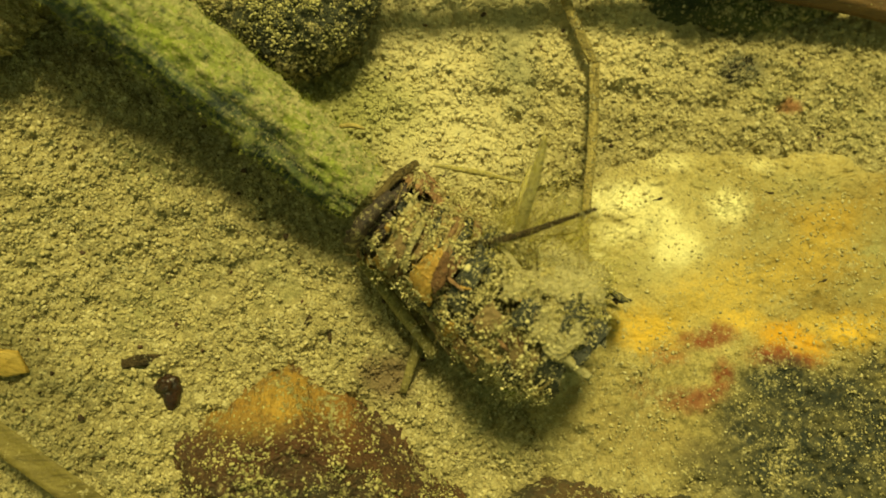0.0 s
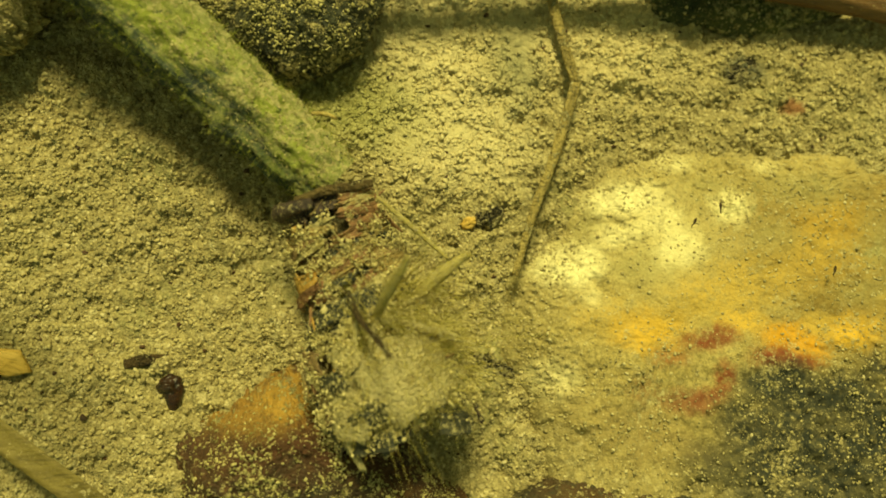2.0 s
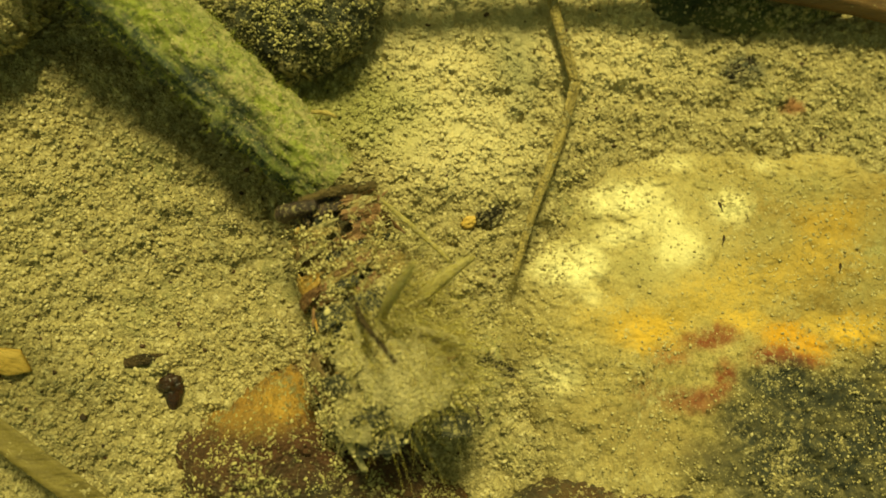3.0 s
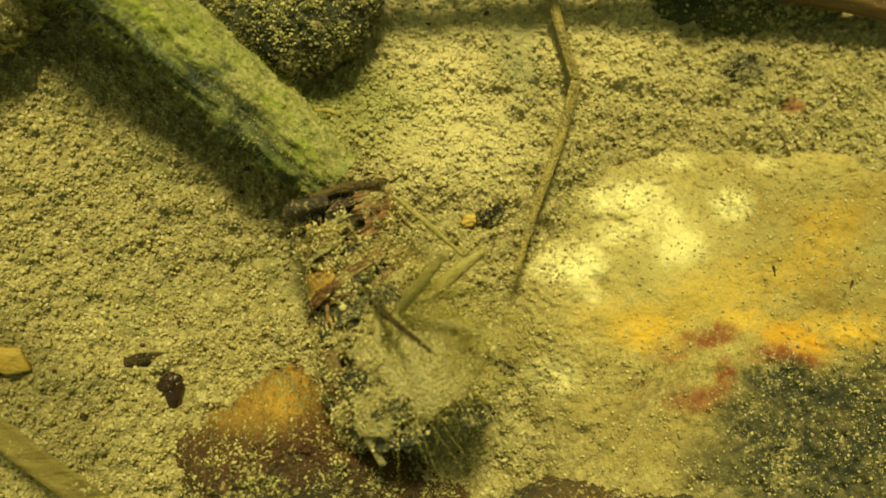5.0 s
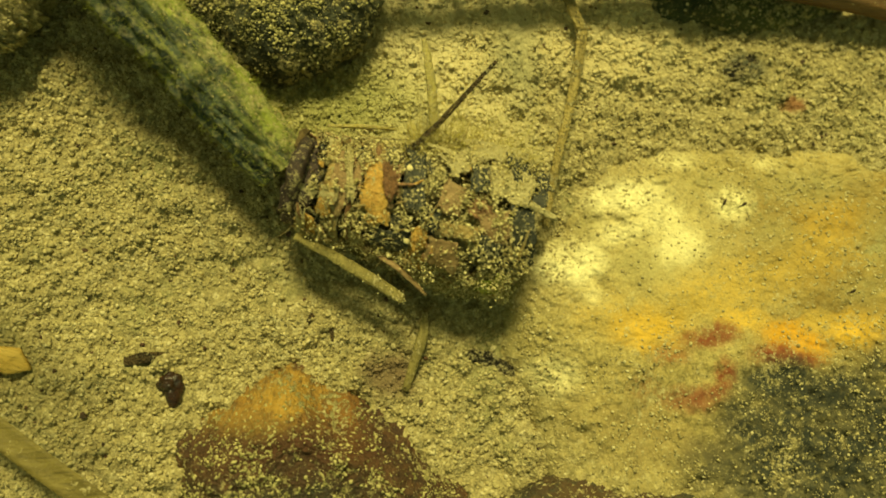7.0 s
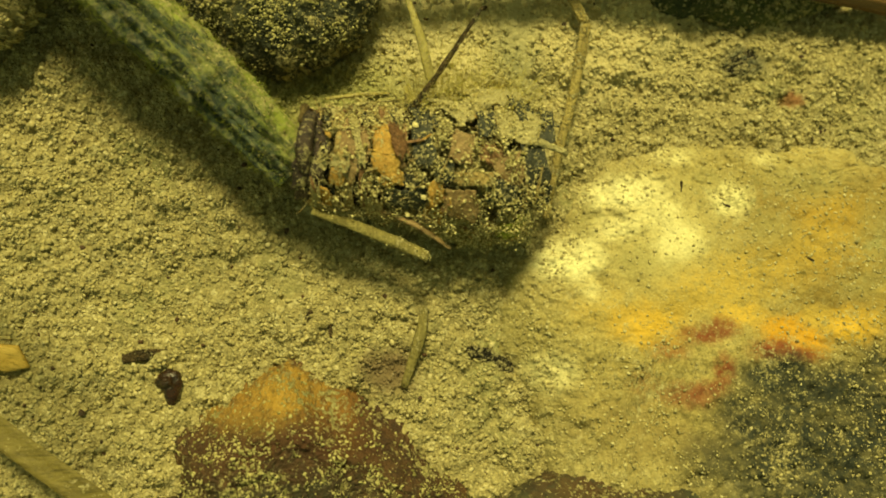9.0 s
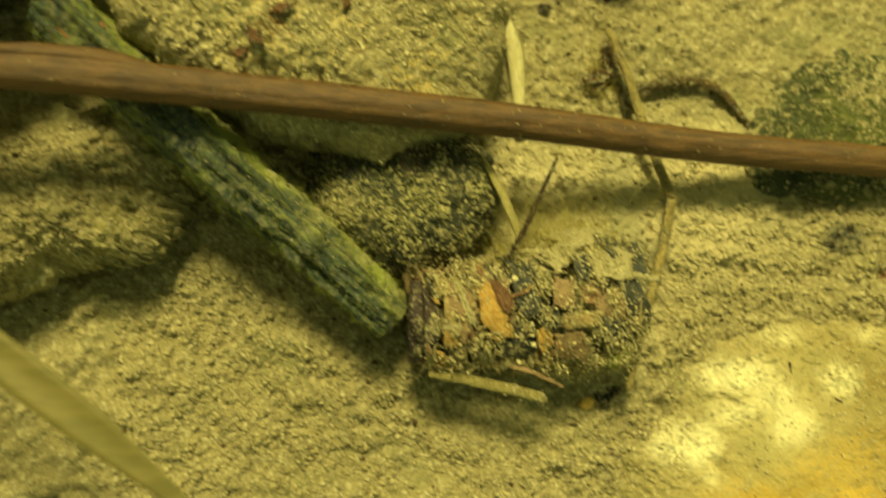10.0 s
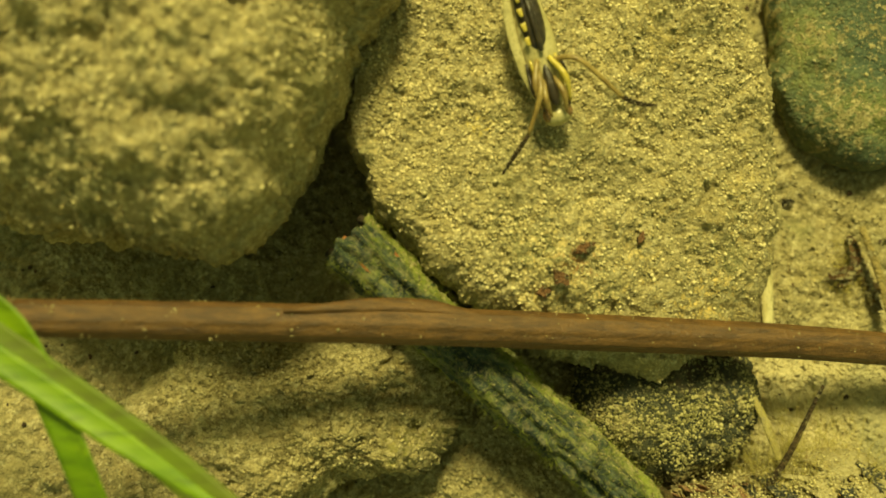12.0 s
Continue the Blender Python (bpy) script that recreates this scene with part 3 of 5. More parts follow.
stone("ochre_stone", "large pale ochre stone with orange stains and a dark silted flank", M_SLAB, (25.0, 3.0),
             (19, 18.0, 15.0, 11.0, 10.4, 10.6, 12.2, 12.2, 14.6, 15.0, 18.0, 20.0, 20, 20, 21, 20), 3.7, -1.2, -3.0, (0.02, -0.12), 0.85, 31, lambda x, y: 0.17 + 0.25 * smooth01(-1, 6, x) + 0.7 * np.maximum(1 - smooth01(-6.0, -2.5, y), smooth01(0.62, 0.85, np.hypot((x - 4.5) / 18.6, (y + 3) / 14.6))), 0.18, 34000, 0.6,
             strewn=lambda x, y: 0.08 + 0.22 * smooth01(-2, 5, x) + 0.55 * (1 - smooth01(-6.5, -2.5, y + 2.0 * vnoise(x / 2, y / 2, 0, 5))) * smooth01(-0.5, 0.25, vnoise(x / 1.6, y / 1.6, 0, 6)) + 0.8 * smooth01(0.78, 1.05, np.hypot((x - 4.5) / 18.6, (y + 3) / 14.6) + 0.1 * vnoise(x / 2, y / 2, 0, 8)))

# Orange ridge over brown rock; the lower face's shade is partly in its blots.
M_RUST = stone_material("rust_rock", (0.05, 0.028, 0.017), (0.13, 0.062, 0.026), 0.27, [
    ((-4.4, 4.2), (3.2, 1.0), (0.40, 0.22, 0.05), 0.85, 0.7), ((1.2, 4.0), (1.6, 0.9), (0.32, 0.15, 0.035), 0.85, 0.7), ((0.2, 3.4), (1.4, 0.6), (0.10, 0.045, 0.02), 0.8, 0.7), ((-1.6, 5.2), (1.5, 1.2), (0.58, 0.36, 0.08), 0.95, 0.7),
    ((-0.8, 5.4), (2.6, 1.2), (0.40, 0.23, 0.055), 0.9, 0.8), ((-4.0, 3.4), (3.0, 0.8), (0.30, 0.18, 0.05), 0.8, 0.8), ((2.6, 3.2), (0.7, 2.0), (0.28, 0.13, 0.035), 0.8, 0.8),
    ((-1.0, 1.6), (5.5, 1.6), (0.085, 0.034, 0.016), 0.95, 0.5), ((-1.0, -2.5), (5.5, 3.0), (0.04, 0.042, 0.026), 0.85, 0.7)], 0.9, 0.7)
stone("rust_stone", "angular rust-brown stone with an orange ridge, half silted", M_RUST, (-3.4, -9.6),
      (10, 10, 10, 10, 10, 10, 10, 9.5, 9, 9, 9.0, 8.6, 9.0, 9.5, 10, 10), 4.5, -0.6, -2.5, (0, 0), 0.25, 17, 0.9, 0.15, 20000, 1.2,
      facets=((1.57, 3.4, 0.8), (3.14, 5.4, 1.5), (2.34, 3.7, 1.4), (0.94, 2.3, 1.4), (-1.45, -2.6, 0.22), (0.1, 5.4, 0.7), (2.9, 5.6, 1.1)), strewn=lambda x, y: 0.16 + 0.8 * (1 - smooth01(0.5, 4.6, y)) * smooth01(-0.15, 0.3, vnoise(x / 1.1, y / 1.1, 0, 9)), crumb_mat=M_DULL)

M_DARKGREEN = stone_material("dark_rock", (0.035, 0.04, 0.028), (0.10, 0.10, 0.05), 0.36, [((-1, 4), (5, 2), (0.12, 0.05, 0.02), 0.6, 0.6)], 0.5)
stone("round_stone", "small rounded dark stone flecked with pale silt", M_DARKGREEN, (-5.2, 22.0),
      (5.8, 6.0, 5.8, 5.8, 6.4, 6.8, 6.4, 5.6, 5.0, 4.9, 5.0, 5.4), 5.6, 2.4, -1.0, (0.0, 0.0), 0.9, 5, 0.9, 0.18, 9000, 0.9, strewn=lambda x, y: 0.15 + 0.85 * smooth01(-0.25, 0.35, vnoise(x / 1.1, y / 1.1, 0, 15)), crumb_mat=M_DULL)

M_FLAT = stone_material("silted_rock", (0.42, 0.33, 0.14), (0.64, 0.53, 0.25), 0.62, [
    ((-3.5, 1.0), (7.5, 7.5), (0.70, 0.60, 0.33), 0.7, 0.8), ((4.5, -10.8), (5.0, 2.2), (0.66, 0.50, 0.18), 0.8, 0.7),
    ((8, -7), (4, 4), (0.44, 0.30, 0.11), 0.6, 0.8), ((5, 3), (3, 4), (0.50, 0.37, 0.13), 0.5, 0.8), ((4.0, -2.0), (1.2, 1.2), (0.12, 0.14, 0.06), 0.6, 0.8),
    ((0, -8.5), (6, 2.0), (0.55, 0.40, 0.12), 0.6, 0.6), ((2.2, -9.4), (1.3, 1.0), (0.30, 0.10, 0.04), 0.8, 0.5), ((-5.8, -0.3), (1.0, 0.9), (0.62, 0.46, 0.10), 0.8, 0.6),
    ((-1.0, -2.4), (2.2, 1.6), (0.10, 0.13, 0.06), 0.65, 0.7), ((8.5, -3), (2.0, 4.5), (0.14, 0.15, 0.07), 0.45, 0.8), ((1.0, -10.0), (9.0, 3.2), (0.76, 0.62, 0.30), 0.9, 0.8), ((7.0, -11.0), (4.0, 2.2), (0.72, 0.52, 0.17), 0.8, 0.8), ((0.2, -8.6), (1.4, 0.9), (0.34, 0.12, 0.05), 0.8, 0.7)], 0.4)
stone("flat_stone", "broad flat stone thickly coated in pale yellow silt", M_FLAT, (-13.5, 40.0),
      (14.5, 15.0, 15.5, 15.0, 15.0, 15.0, 15.0, 14.0, 12.8, 12.4, 11.8, 12.2, 13.6, 15.8, 18.0, 15.6), 11.9, 6.8, 0.2, (-0.2, 0.15), 0.27, 71, 1.0, 0.17, 22000, 0.9,
      strewn=lambda x, y: 0.35 + 0.65 * smooth01(-0.5, 0.1, vnoise(x / 2.2, y / 2.2, 0, 13)), crumb_mat=M_LITGRAIN)

M_BIG = stone_material("mossy_rock", (0.18, 0.15, 0.055), (0.44, 0.36, 0.15), 0.82, [((9.0, -8.0), (3.0, 3.0), (0.17, 0.18, 0.035), 0.8, 0.6), ((2.0, -6.0), (2.5, 2.5), (0.18, 0.20, 0.04), 0.6, 0.7)], 0.35)
stone("boulder", "big silted boulder with patches of green algae", M_BIG, (-42.0, 49.0),
      (16.8, 17.4, 17, 18, 18, 18, 18, 17, 16.5, 15.4, 14.6, 14.2, 14.2, 18.0, 16.6, 15.4), 23.5, 14.5, -1.0, (0.05, 0.0), 0.72, 23, 1.5, 0.2, 24000, 2.0, crumb_mat=M_LITGRAIN)

M_SMALL = stone_material("dull_rock", (0.16, 0.13, 0.055), (0.34, 0.27, 0.11), 0.62, [((8.0, -2.6), (2.6, 1.6), (0.36, 0.34, 0.10), 0.7, 0.6)], 0.5)
stone("silted_stone", "low silted stone with a pale green-yellow tip", M_SMALL, (-30.5, 22.2),
      (9.8, 10.0, 8.0, 6.0, 5.0, 5.2, 7.0, 10, 12, 12, 9.5, 6.6, 5.0, 4.6, 5.4, 8.4), 6.2, 2.6, -0.6, (0.02, 0.0), 0.66, 45, 1.3, 0.18, 5200, 1.6)

M_TEAL = stone_material("green_rock", (0.065, 0.095, 0.058), (0.13, 0.165, 0.09), 0.34, [((-4, -7), (4, 2), (0.20, 0.22, 0.06), 0.8, 0.8), ((-9, -2), (2, 3), (0.26, 0.27, 0.09), 0.8, 0.8), ((2, -5), (5, 3), (0.06, 0.10, 0.07), 0.7, 0.8)], 0.6, 0.6)
stone("green_stone", "blunt blue-green stone dusted with silt", M_TEAL, (15.0, 50.0),
      (15, 14, 13, 12, 12, 11.5, 11.0, 10.2, 10.2, 11.4, 12.0, 11.6, 9.4, 9.2, 10.2, 12), 5.0, 2.0, -1.5, (0.0, 0.05), 0.6, 52, 0.4, 0.25, 2200, 1.2)
M_TEAL2 = stone_material("dark_green_rock", (0.035, 0.045, 0.022), (0.09, 0.10, 0.035), 0.38, [((0, 0), (5, 4), (0.16, 0.17, 0.03), 0.5, 0.7)], 0.6)
stone("mossy_stone", "dark green stone with moss and silt", M_TEAL2, (29.5, 26.5),
      (8, 7.5, 7, 6.5, 6.2, 6.4, 7.0, 7.6, 8.6, 9.0, 6.2, 4.9, 4.6, 4.6, 5.0, 6.5), 1.7, 0.5, -1.0, (0.0, 0.02), 0.65, 57, 0.6, 0.22, 1200, 1.0)
stone("sunken_stone", "low dark stone sunk in silt with a reddish crust", M_DARKGREEN, (16.4, -14.2),
      (8.0, 6.8, 5.0, 4.3, 4.2, 4.6, 5.6, 6.8, 6.6, 6, 6, 6, 6, 6, 6, 7), 4.8, 2.4, -1.0, (0, 0), 0.6, 61, 0.6, 0.22, 900, 0.8)


# ---- plants lying across the floor ----
def thing(name, label, category, data, mat, at=None, group=""):
    ob = part(name, data, mat, None, label, at)
    return tagged(ob, label, category, group)


STEM_LINE = [(-62.6, 29.1, 23.5), (-47.5, 28.35, 19.1), (-24.9, 27.7, 13.4), (-0.4, 26.45, 8.0), (15.6, 25.1, 4.9), (33.3, 23.8, 3.0), (48, 21.8, 1.0)]
stem = thing("brown_stem", "long smooth brown plant stem slanting over the stones", "plant stem",
             stalk(STEM_LINE, (0.85, 0.92, 1.1, 1.1, 1.1, 1.1, 1.05), 150, 28, 0.85, 0.04, 3, 9), M_BROWN)
part("leaf_sheath", blade([(-30.7, 28.5, 15.7), (-26.3, 28.65, 14.5), (-22.4, 28.5, 13.5), (-17.6, 27.7, 12.3)], (0.2, 1.2, 1.3, 0.2), 0.25, 24, -0.4), M_BROWN, stem, "split brown sheath on the stem")

r = np.random.default_rng(3)
t = r.random(420)
sp = spline(STEM_LINE, 400)[(t * 399).astype(int)]
a = r.uniform(-0.2, np.pi + 0.2, 420)
part("loose_silt", grains(sp + np.stack([0 * a, 1.08 * np.cos(a), 0.93 * np.sin(a)], -1), 0.03 + 0.07 * r.random(420) ** 2, r), M_GRAIN, stem, "pale specks on the stem")["kind"] = "stuff"


def grass(name, label, pts, widths, mat, roll=0.0):
    ob = thing(name, label, "grass blade", blade(pts, widths, 0.22, 50, 0.3, roll), mat, None, "grass blades")
    part("midrib", stalk([(x, y, z - 0.08) for x, y, z in pts], [0.14 * w / max(widths) + 0.04 for w in widths], 50, 6), mat, ob)
    return ob


grass("grass_blade", "bright green grass blade rising towards the light", [(-60, 37.6, 23), (-44.0, 26.3, 20.5), (-38.5, 22.5, 20.2), (-32.0, 18.0, 20.0)], (1.0, 1.3, 1.2, 0.25), M_LEAF, 0.15)
grass("grass_blade", "green grass blade bent downwards", [(-47.5, 31.5, 20.2), (-43.6, 28.0, 19.6), (-41.8, 24.6, 19.2), (-39.6, 19.0, 18.5), (-38, 8, 12.0), (-37, 2, 4.0)], (1.0, 1.6, 1.8, 1.8, 1.7, 1.4), M_LEAF, -0.3)
grass("grass_blade", "yellowing green grass blade trailing over the silt", [(-45.0, 28.0, 19.6), (-36, 21.2, 19.8), (-29.2, 15.3, 19.8), (-21.6, 9.0, 19.6), (-16.6, 4.6, 19.4)], (1.0, 1.7, 2.0, 1.9, 0.6), M_YELLOWLEAF, 0.1)
grass("grass_blade", "dry brown grass blade lying on the silt", [(-30, 0.5, 4.5), (-21.5, -6.6, 4.0), (-15.5, -11.4, 3.2), (-8, -17.8, 1.0)], (1.2, 1.6, 1.6, 1.2), M_DRYLEAF, 0.1)


def on_floor(x, y, up=0.2):
    return (x, y, float(floor_height(x, y, False)) + 0.6 + up)


thing("straw", "pale flat straw lying beside the flat stone", "straw", stalk([on_floor(0.9, 42, 1.0), on_floor(1.9, 37, 0.6), on_floor(3.2, 33, 0.4), on_floor(3.4, 27, 0.3)], (0.55, 0.75, 0.7, 0.4), 30, 8, 0.4, 0.08, 5), M_PALESTRAW, None, "straws")
thing("straw", "short pale straw half buried in silt", "straw", stalk([on_floor(4.4, 1.0, 0.7), on_floor(4.0, -1.2, 0.8), on_floor(3.0, -4.4, 0.5)], (0.26, 0.4, 0.28), 16, 8, 0.5, 0.15, 6), M_OLIVESTRAW, None, "straws")
thing("straw", "thin reddish straw on the silt", "straw", stalk([on_floor(-15, -11.6, 0.3), on_floor(-10, -11.2, 0.4), on_floor(-6.5, -11.0, 0.6)], (0.12, 0.2, 0.1), 16, 6, 0.6, 0.08, 6), M_TWIG, None, "straws")
for (ax, ay), (bx, by), r in (((-15.6, -2.35), (-12.7, -1.95), 0.38), ((-2.0, -0.1), (-1.9, -1.0), 0.14), ((-3.2, 0.8), (-3.6, 0.0), 0.16), ((12.6, -1.0), (13.6, -1.5), 0.3)):
    thing("twig_fragment", "small dark rotting twig fragment in the silt", "twig", stalk([on_floor(ax, ay, 0.14 + r * 0.5), on_floor((ax + bx) / 2, (ay + by) / 2 + 0.1, 0.14 + r * 0.9), on_floor(bx, by, 0.14 + r * 0.5)], (r * 0.7, r, r * 0.6), 22, 12, 0.4, 0.5, 4), M_TWIG, None, "twig fragments")


def pebble(name, label, category, centre, size, mat, seed, turn=0):
    bm = bmesh.new()
    bmesh.ops.create_icosphere(bm, subdivisions=4, radius=1.0)
    p = np.array([q.co[:] for q in bm.verts])
    faces = [[q.index for q in g.verts] for g in bm.faces]
    bm.free()
    p = p * (1 + 0.32 * fbm(p[:, 0] * 1.3 + seed, p[:, 1] * 1.3, p[:, 2] * 1.3, seed, 4) * 2 + 0.12 * fbm(p[:, 0] * 5, p[:, 1] * 5, p[:, 2] * 5, seed, 3))[:, None] * np.array(size)
    x, y = centre
    return thing(name, label, category, (p, faces), mat, mmpose(x, y, float(floor_height(x, y, False)) + 0.65 + size[2] * 0.35, 0, 0, turn))


M_SEED = plain("wet_seed", (0.012, 0.009, 0.007), (0.04, 0.016, 0.009), 1.5, None, 0.18, 0.0, 0.6, 0.4)
seed = pebble("seed", "glossy black-brown seed lying on the silt", "seed", (-12.6, -3.9), (0.85, 0.75, 0.6), M_SEED, 3)
part("seed_tip", stalk([(0.2, -0.3, 0), (0.25, -1.0, 0.0), (0.2, -1.7, -0.1)], (0.6, 0.5, 0.15), 12, 10, 0.8, 0.1, 2), M_SEED, seed)
M_CHIP = plain("wood_chip", (0.52, 0.33, 0.08), (0.66, 0.45, 0.14), 0.8, (0.3, 2, 2), 0.7, 0.1)
def chip(sides, thick, seed):
    """A broken, angular chip: an uneven polygon with a worn rim and a rough face."""
    r = np.random.default_rng(seed)
    k = len(sides)
    a = np.linspace(0, 2 * np.pi, k, endpoint=False) + r.uniform(-0.15, 0.15, k)
    ring = np.stack([np.cos(a), np.sin(a)], -1) * np.array(sides)[:, None]
    fine = np.concatenate([np.linspace(ring[i], ring[(i + 1) % k], 6, endpoint=False) for i in range(k)])
    m = len(fine)
    rows = []
    for scale, z in ((0.02, 0.5), (0.45, 0.5), (0.85, 0.48), (1.0, 0.25), (1.0, -0.3), (0.8, -0.5), (0.02, -0.5)):
        q = fine * scale
        rows.append(np.stack([q[:, 0], q[:, 1], z * thick + 0.3 * thick * fbm(q[:, 0] * 1.5 + seed, q[:, 1] * 1.5, z, seed, 3)], -1))
    return np.concatenate(rows), grid_faces(7, m, True)[:, ::-1]


thing("wood_chip", "broken orange-yellow wood chip on the silt", "wood chip", chip((1.5, 1.0, 1.1, 1.5, 1.0), 0.6, 3), M_CHIP, mmpose(-22.6, -2.1, 1.0, 12, 8, -20))
M_BARKCHIP = plain("bark_chip", (0.17, 0.085, 0.04), (0.30, 0.15, 0.07), 1.2, None, 0.7, 0.5, 0.3, 0.9)
for x, y, turn, size in ((-12.9, 32.3, 25, (1.0, 0.35, 0.9, 0.4)), (-14.4, 30.3, -50, (0.7, 0.5, 0.9, 0.5)), (-15.4, 29.6, 10, (0.5, 0.4, 0.6, 0.4)), (-9.0, 33.0, 70, (0.5, 0.3, 0.5, 0.25))):
    thing("bark_chip", "red-brown bark chip on the silted flat stone", "bark chip", chip(size, 0.3, int(x * -7)), M_BARKCHIP, mmpose(x, y, height_on("flat_stone", x, y) + 0.15, 0, 8, turn), "bark chips")
M_DARKPEB = plain("dark_pebble", (0.035, 0.03, 0.022), (0.10, 0.08, 0.045), 1.5, None, 0.7, 0.75, 0.3, 0.9)
pebble("pebble", "small dark pebble on the silt", "pebble", (8.8, 7.6), (1.0, 0.7, 0.4), M_DARKPEB, 8, 30)
pebble("pebble", "small reddish pebble beside a dark one", "pebble", (7.4, 7.3), (0.6, 0.4, 0.4), M_CHIP, 9, 30)
pebble("pebble", "tiny dark pebble on the pale silt", "pebble", (5.6, 36.9), (0.5, 0.4, 0.4), M_DARKPEB, 21, 20)
pebble("pebble", "dark flat pebble half buried in silt", "pebble", (8.9, -2.5), (1.5, 0.6, 0.3), M_DARKPEB, 10, -30)
pebble("pebble", "dark flat pebble sunk in the silt", "pebble", (27.8, 18.9), (1.5, 0.9, 0.25), M_DARKPEB, 12, 10)

# brown rotting plant scrap with a side branch
M_SCRAP = plain("rotting_plant", (0.17, 0.11, 0.045), (0.30, 0.21, 0.08), 1.2, None, 0.75, 0.6, 0.3, 0.9)
M_RAG = plain("rag_of_bark", (0.13, 0.07, 0.03), (0.24, 0.13, 0.055), 1.2, None, 0.75, 0.5, 0.3, 0.9)
scrap = thing("plant_scrap", "brown rotting plant scrap with a ragged head", "plant scrap", stalk([on_floor(10.6, 33.4, 0.6), on_floor(11.0, 31.6, 0.7), on_floor(11.8, 28.5, 0.7)], (0.25, 0.5, 0.35), 20, 10, 0.7, 0.3, 8), M_SCRAP)
part("branch", stalk([on_floor(11.8, 30.4, 0.7), on_floor(15.5, 31.0, 0.9), on_floor(18.5, 30.4, 0.7), on_floor(20.9, 27.9, 0.3)], (0.3, 0.42, 0.4, 0.2), 26, 8, 0.7, 0.2, 9), M_SCRAP, scrap)
for pts, w in (([(10.2, 34.3), (10.3, 33.3), (10.0, 32.0)], 0.9), ([(8.3, 31.2), (9.4, 31.4), (10.6, 31.8)], 1.1), ([(9.0, 30.4), (9.8, 31.2), (10.4, 32.6)], 0.8)):
    part("torn_leaf", blade([on_floor(x, y, 0.6 + 0.3 * i) for i, (x, y) in enumerate(pts)], (w * 0.4, w, w * 0.5), 0.2, 14, 0.5), M_RAG, scrap, "red-brown torn leaf")
r = np.random.default_rng(14)
root = np.array([on_floor(9.7, 31.6, 0.4)] * 260) + r.normal(size=(260, 3)) * (0.9, 0.9, 0.25)
part("algae_fuzz", hairs(root, r.normal(size=(260, 3)) + (0, 0, 0.6), r.uniform(0.4, 1.2, 260), r, 0.03, 0.9), M_ALGAE_DRAB, scrap)["kind"] = "stuff"


# ---- the reed that the larva drags along: two stiff pieces with a joint ----
def reed_piece(length, r0, r1, seed):
    return stalk([(0, 0, 0), (length * 0.35, 0.12, 0.05), (length * 0.7, -0.1, 0.1), (length, 0, 0)], (r0, r0 * 0.95, r1, r1 * 0.8), 30, 10, 0.6, 0.05, seed, 5)


reed = new("reed")
tagged(reed, "yellow-brown flat reed stalk, bent, hanging on the larva's case", "reed")
reed_upper = part("upper_piece", reed_piece(13.5, 0.4, 0.34, 1), M_REED, reed)
reed_lower = part("lower_piece", reed_piece(14.6, 0.38, 0.3, 2), M_REED, reed)

# ---- the case: a hollow plant stem behind, a collar of scraps in front ----
def build_tube(n):
    ridge = n.noise(0.9, 6.0, 0.68, stretch=(0.45, 1.4, 1.4))
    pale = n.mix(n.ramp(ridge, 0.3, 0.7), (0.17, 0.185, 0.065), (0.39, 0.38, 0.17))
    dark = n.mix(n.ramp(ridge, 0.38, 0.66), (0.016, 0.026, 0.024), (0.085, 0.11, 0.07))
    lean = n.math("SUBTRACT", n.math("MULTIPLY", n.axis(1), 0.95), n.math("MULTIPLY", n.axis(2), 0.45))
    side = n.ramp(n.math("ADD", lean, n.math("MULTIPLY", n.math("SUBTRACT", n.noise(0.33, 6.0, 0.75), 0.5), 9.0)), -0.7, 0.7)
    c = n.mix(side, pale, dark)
    c = n.mix(n.math("MULTIPLY", n.ramp(n.noise(0.5, 4.0, 0.7, stretch=(0.3, 1.2, 1.2)), 0.42, 0.6, 0, 0.8), n.ramp(n.axis(2), 0.9, 1.6)), c, (0.27, 0.31, 0.05))
    c = n.mix(n.math("MULTIPLY", n.ramp(n.noise(1.1, 3.0, 0.6, stretch=(0.12, 1.6, 1.6), distort=0.6), 0.56, 0.66, 0, 0.7), side), c, (0.24, 0.25, 0.08))
    c = n.mix(n.ramp(n.noise(0.4, 5.0, 0.7), 0.52, 0.70, 0, 0.6), c, (0.20, 0.25, 0.035))
    c = n.mix(n.ramp(n.noise(1.4, 5.0, 0.7), 0.36, 0.46, 0.8, 0), c, (0.03, 0.05, 0.03))
    f = n.ramp(n.math("ADD", n.noise(2.6, 5.0, 0.75), n.math("MULTIPLY", n.noise(0.4, 2.0), 0.4)), 0.68, 0.80, 0, 0.85)
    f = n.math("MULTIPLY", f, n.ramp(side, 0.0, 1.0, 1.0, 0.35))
    c = n.mix(f, c, n.mix(n.noise(3.0), SILT_B, SILT_C))
    n.finish(c, 0.75, n.math("ADD", ridge, n.noise(4.0, 4.0)), 0.8, 0.3, 0.35)


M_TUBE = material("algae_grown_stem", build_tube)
M_INSIDE = plain("tube_inside", (0.03, 0.025, 0.015), (0.07, 0.05, 0.03), 1.0, None, 0.8, 0.0)
TUBE = 28.4


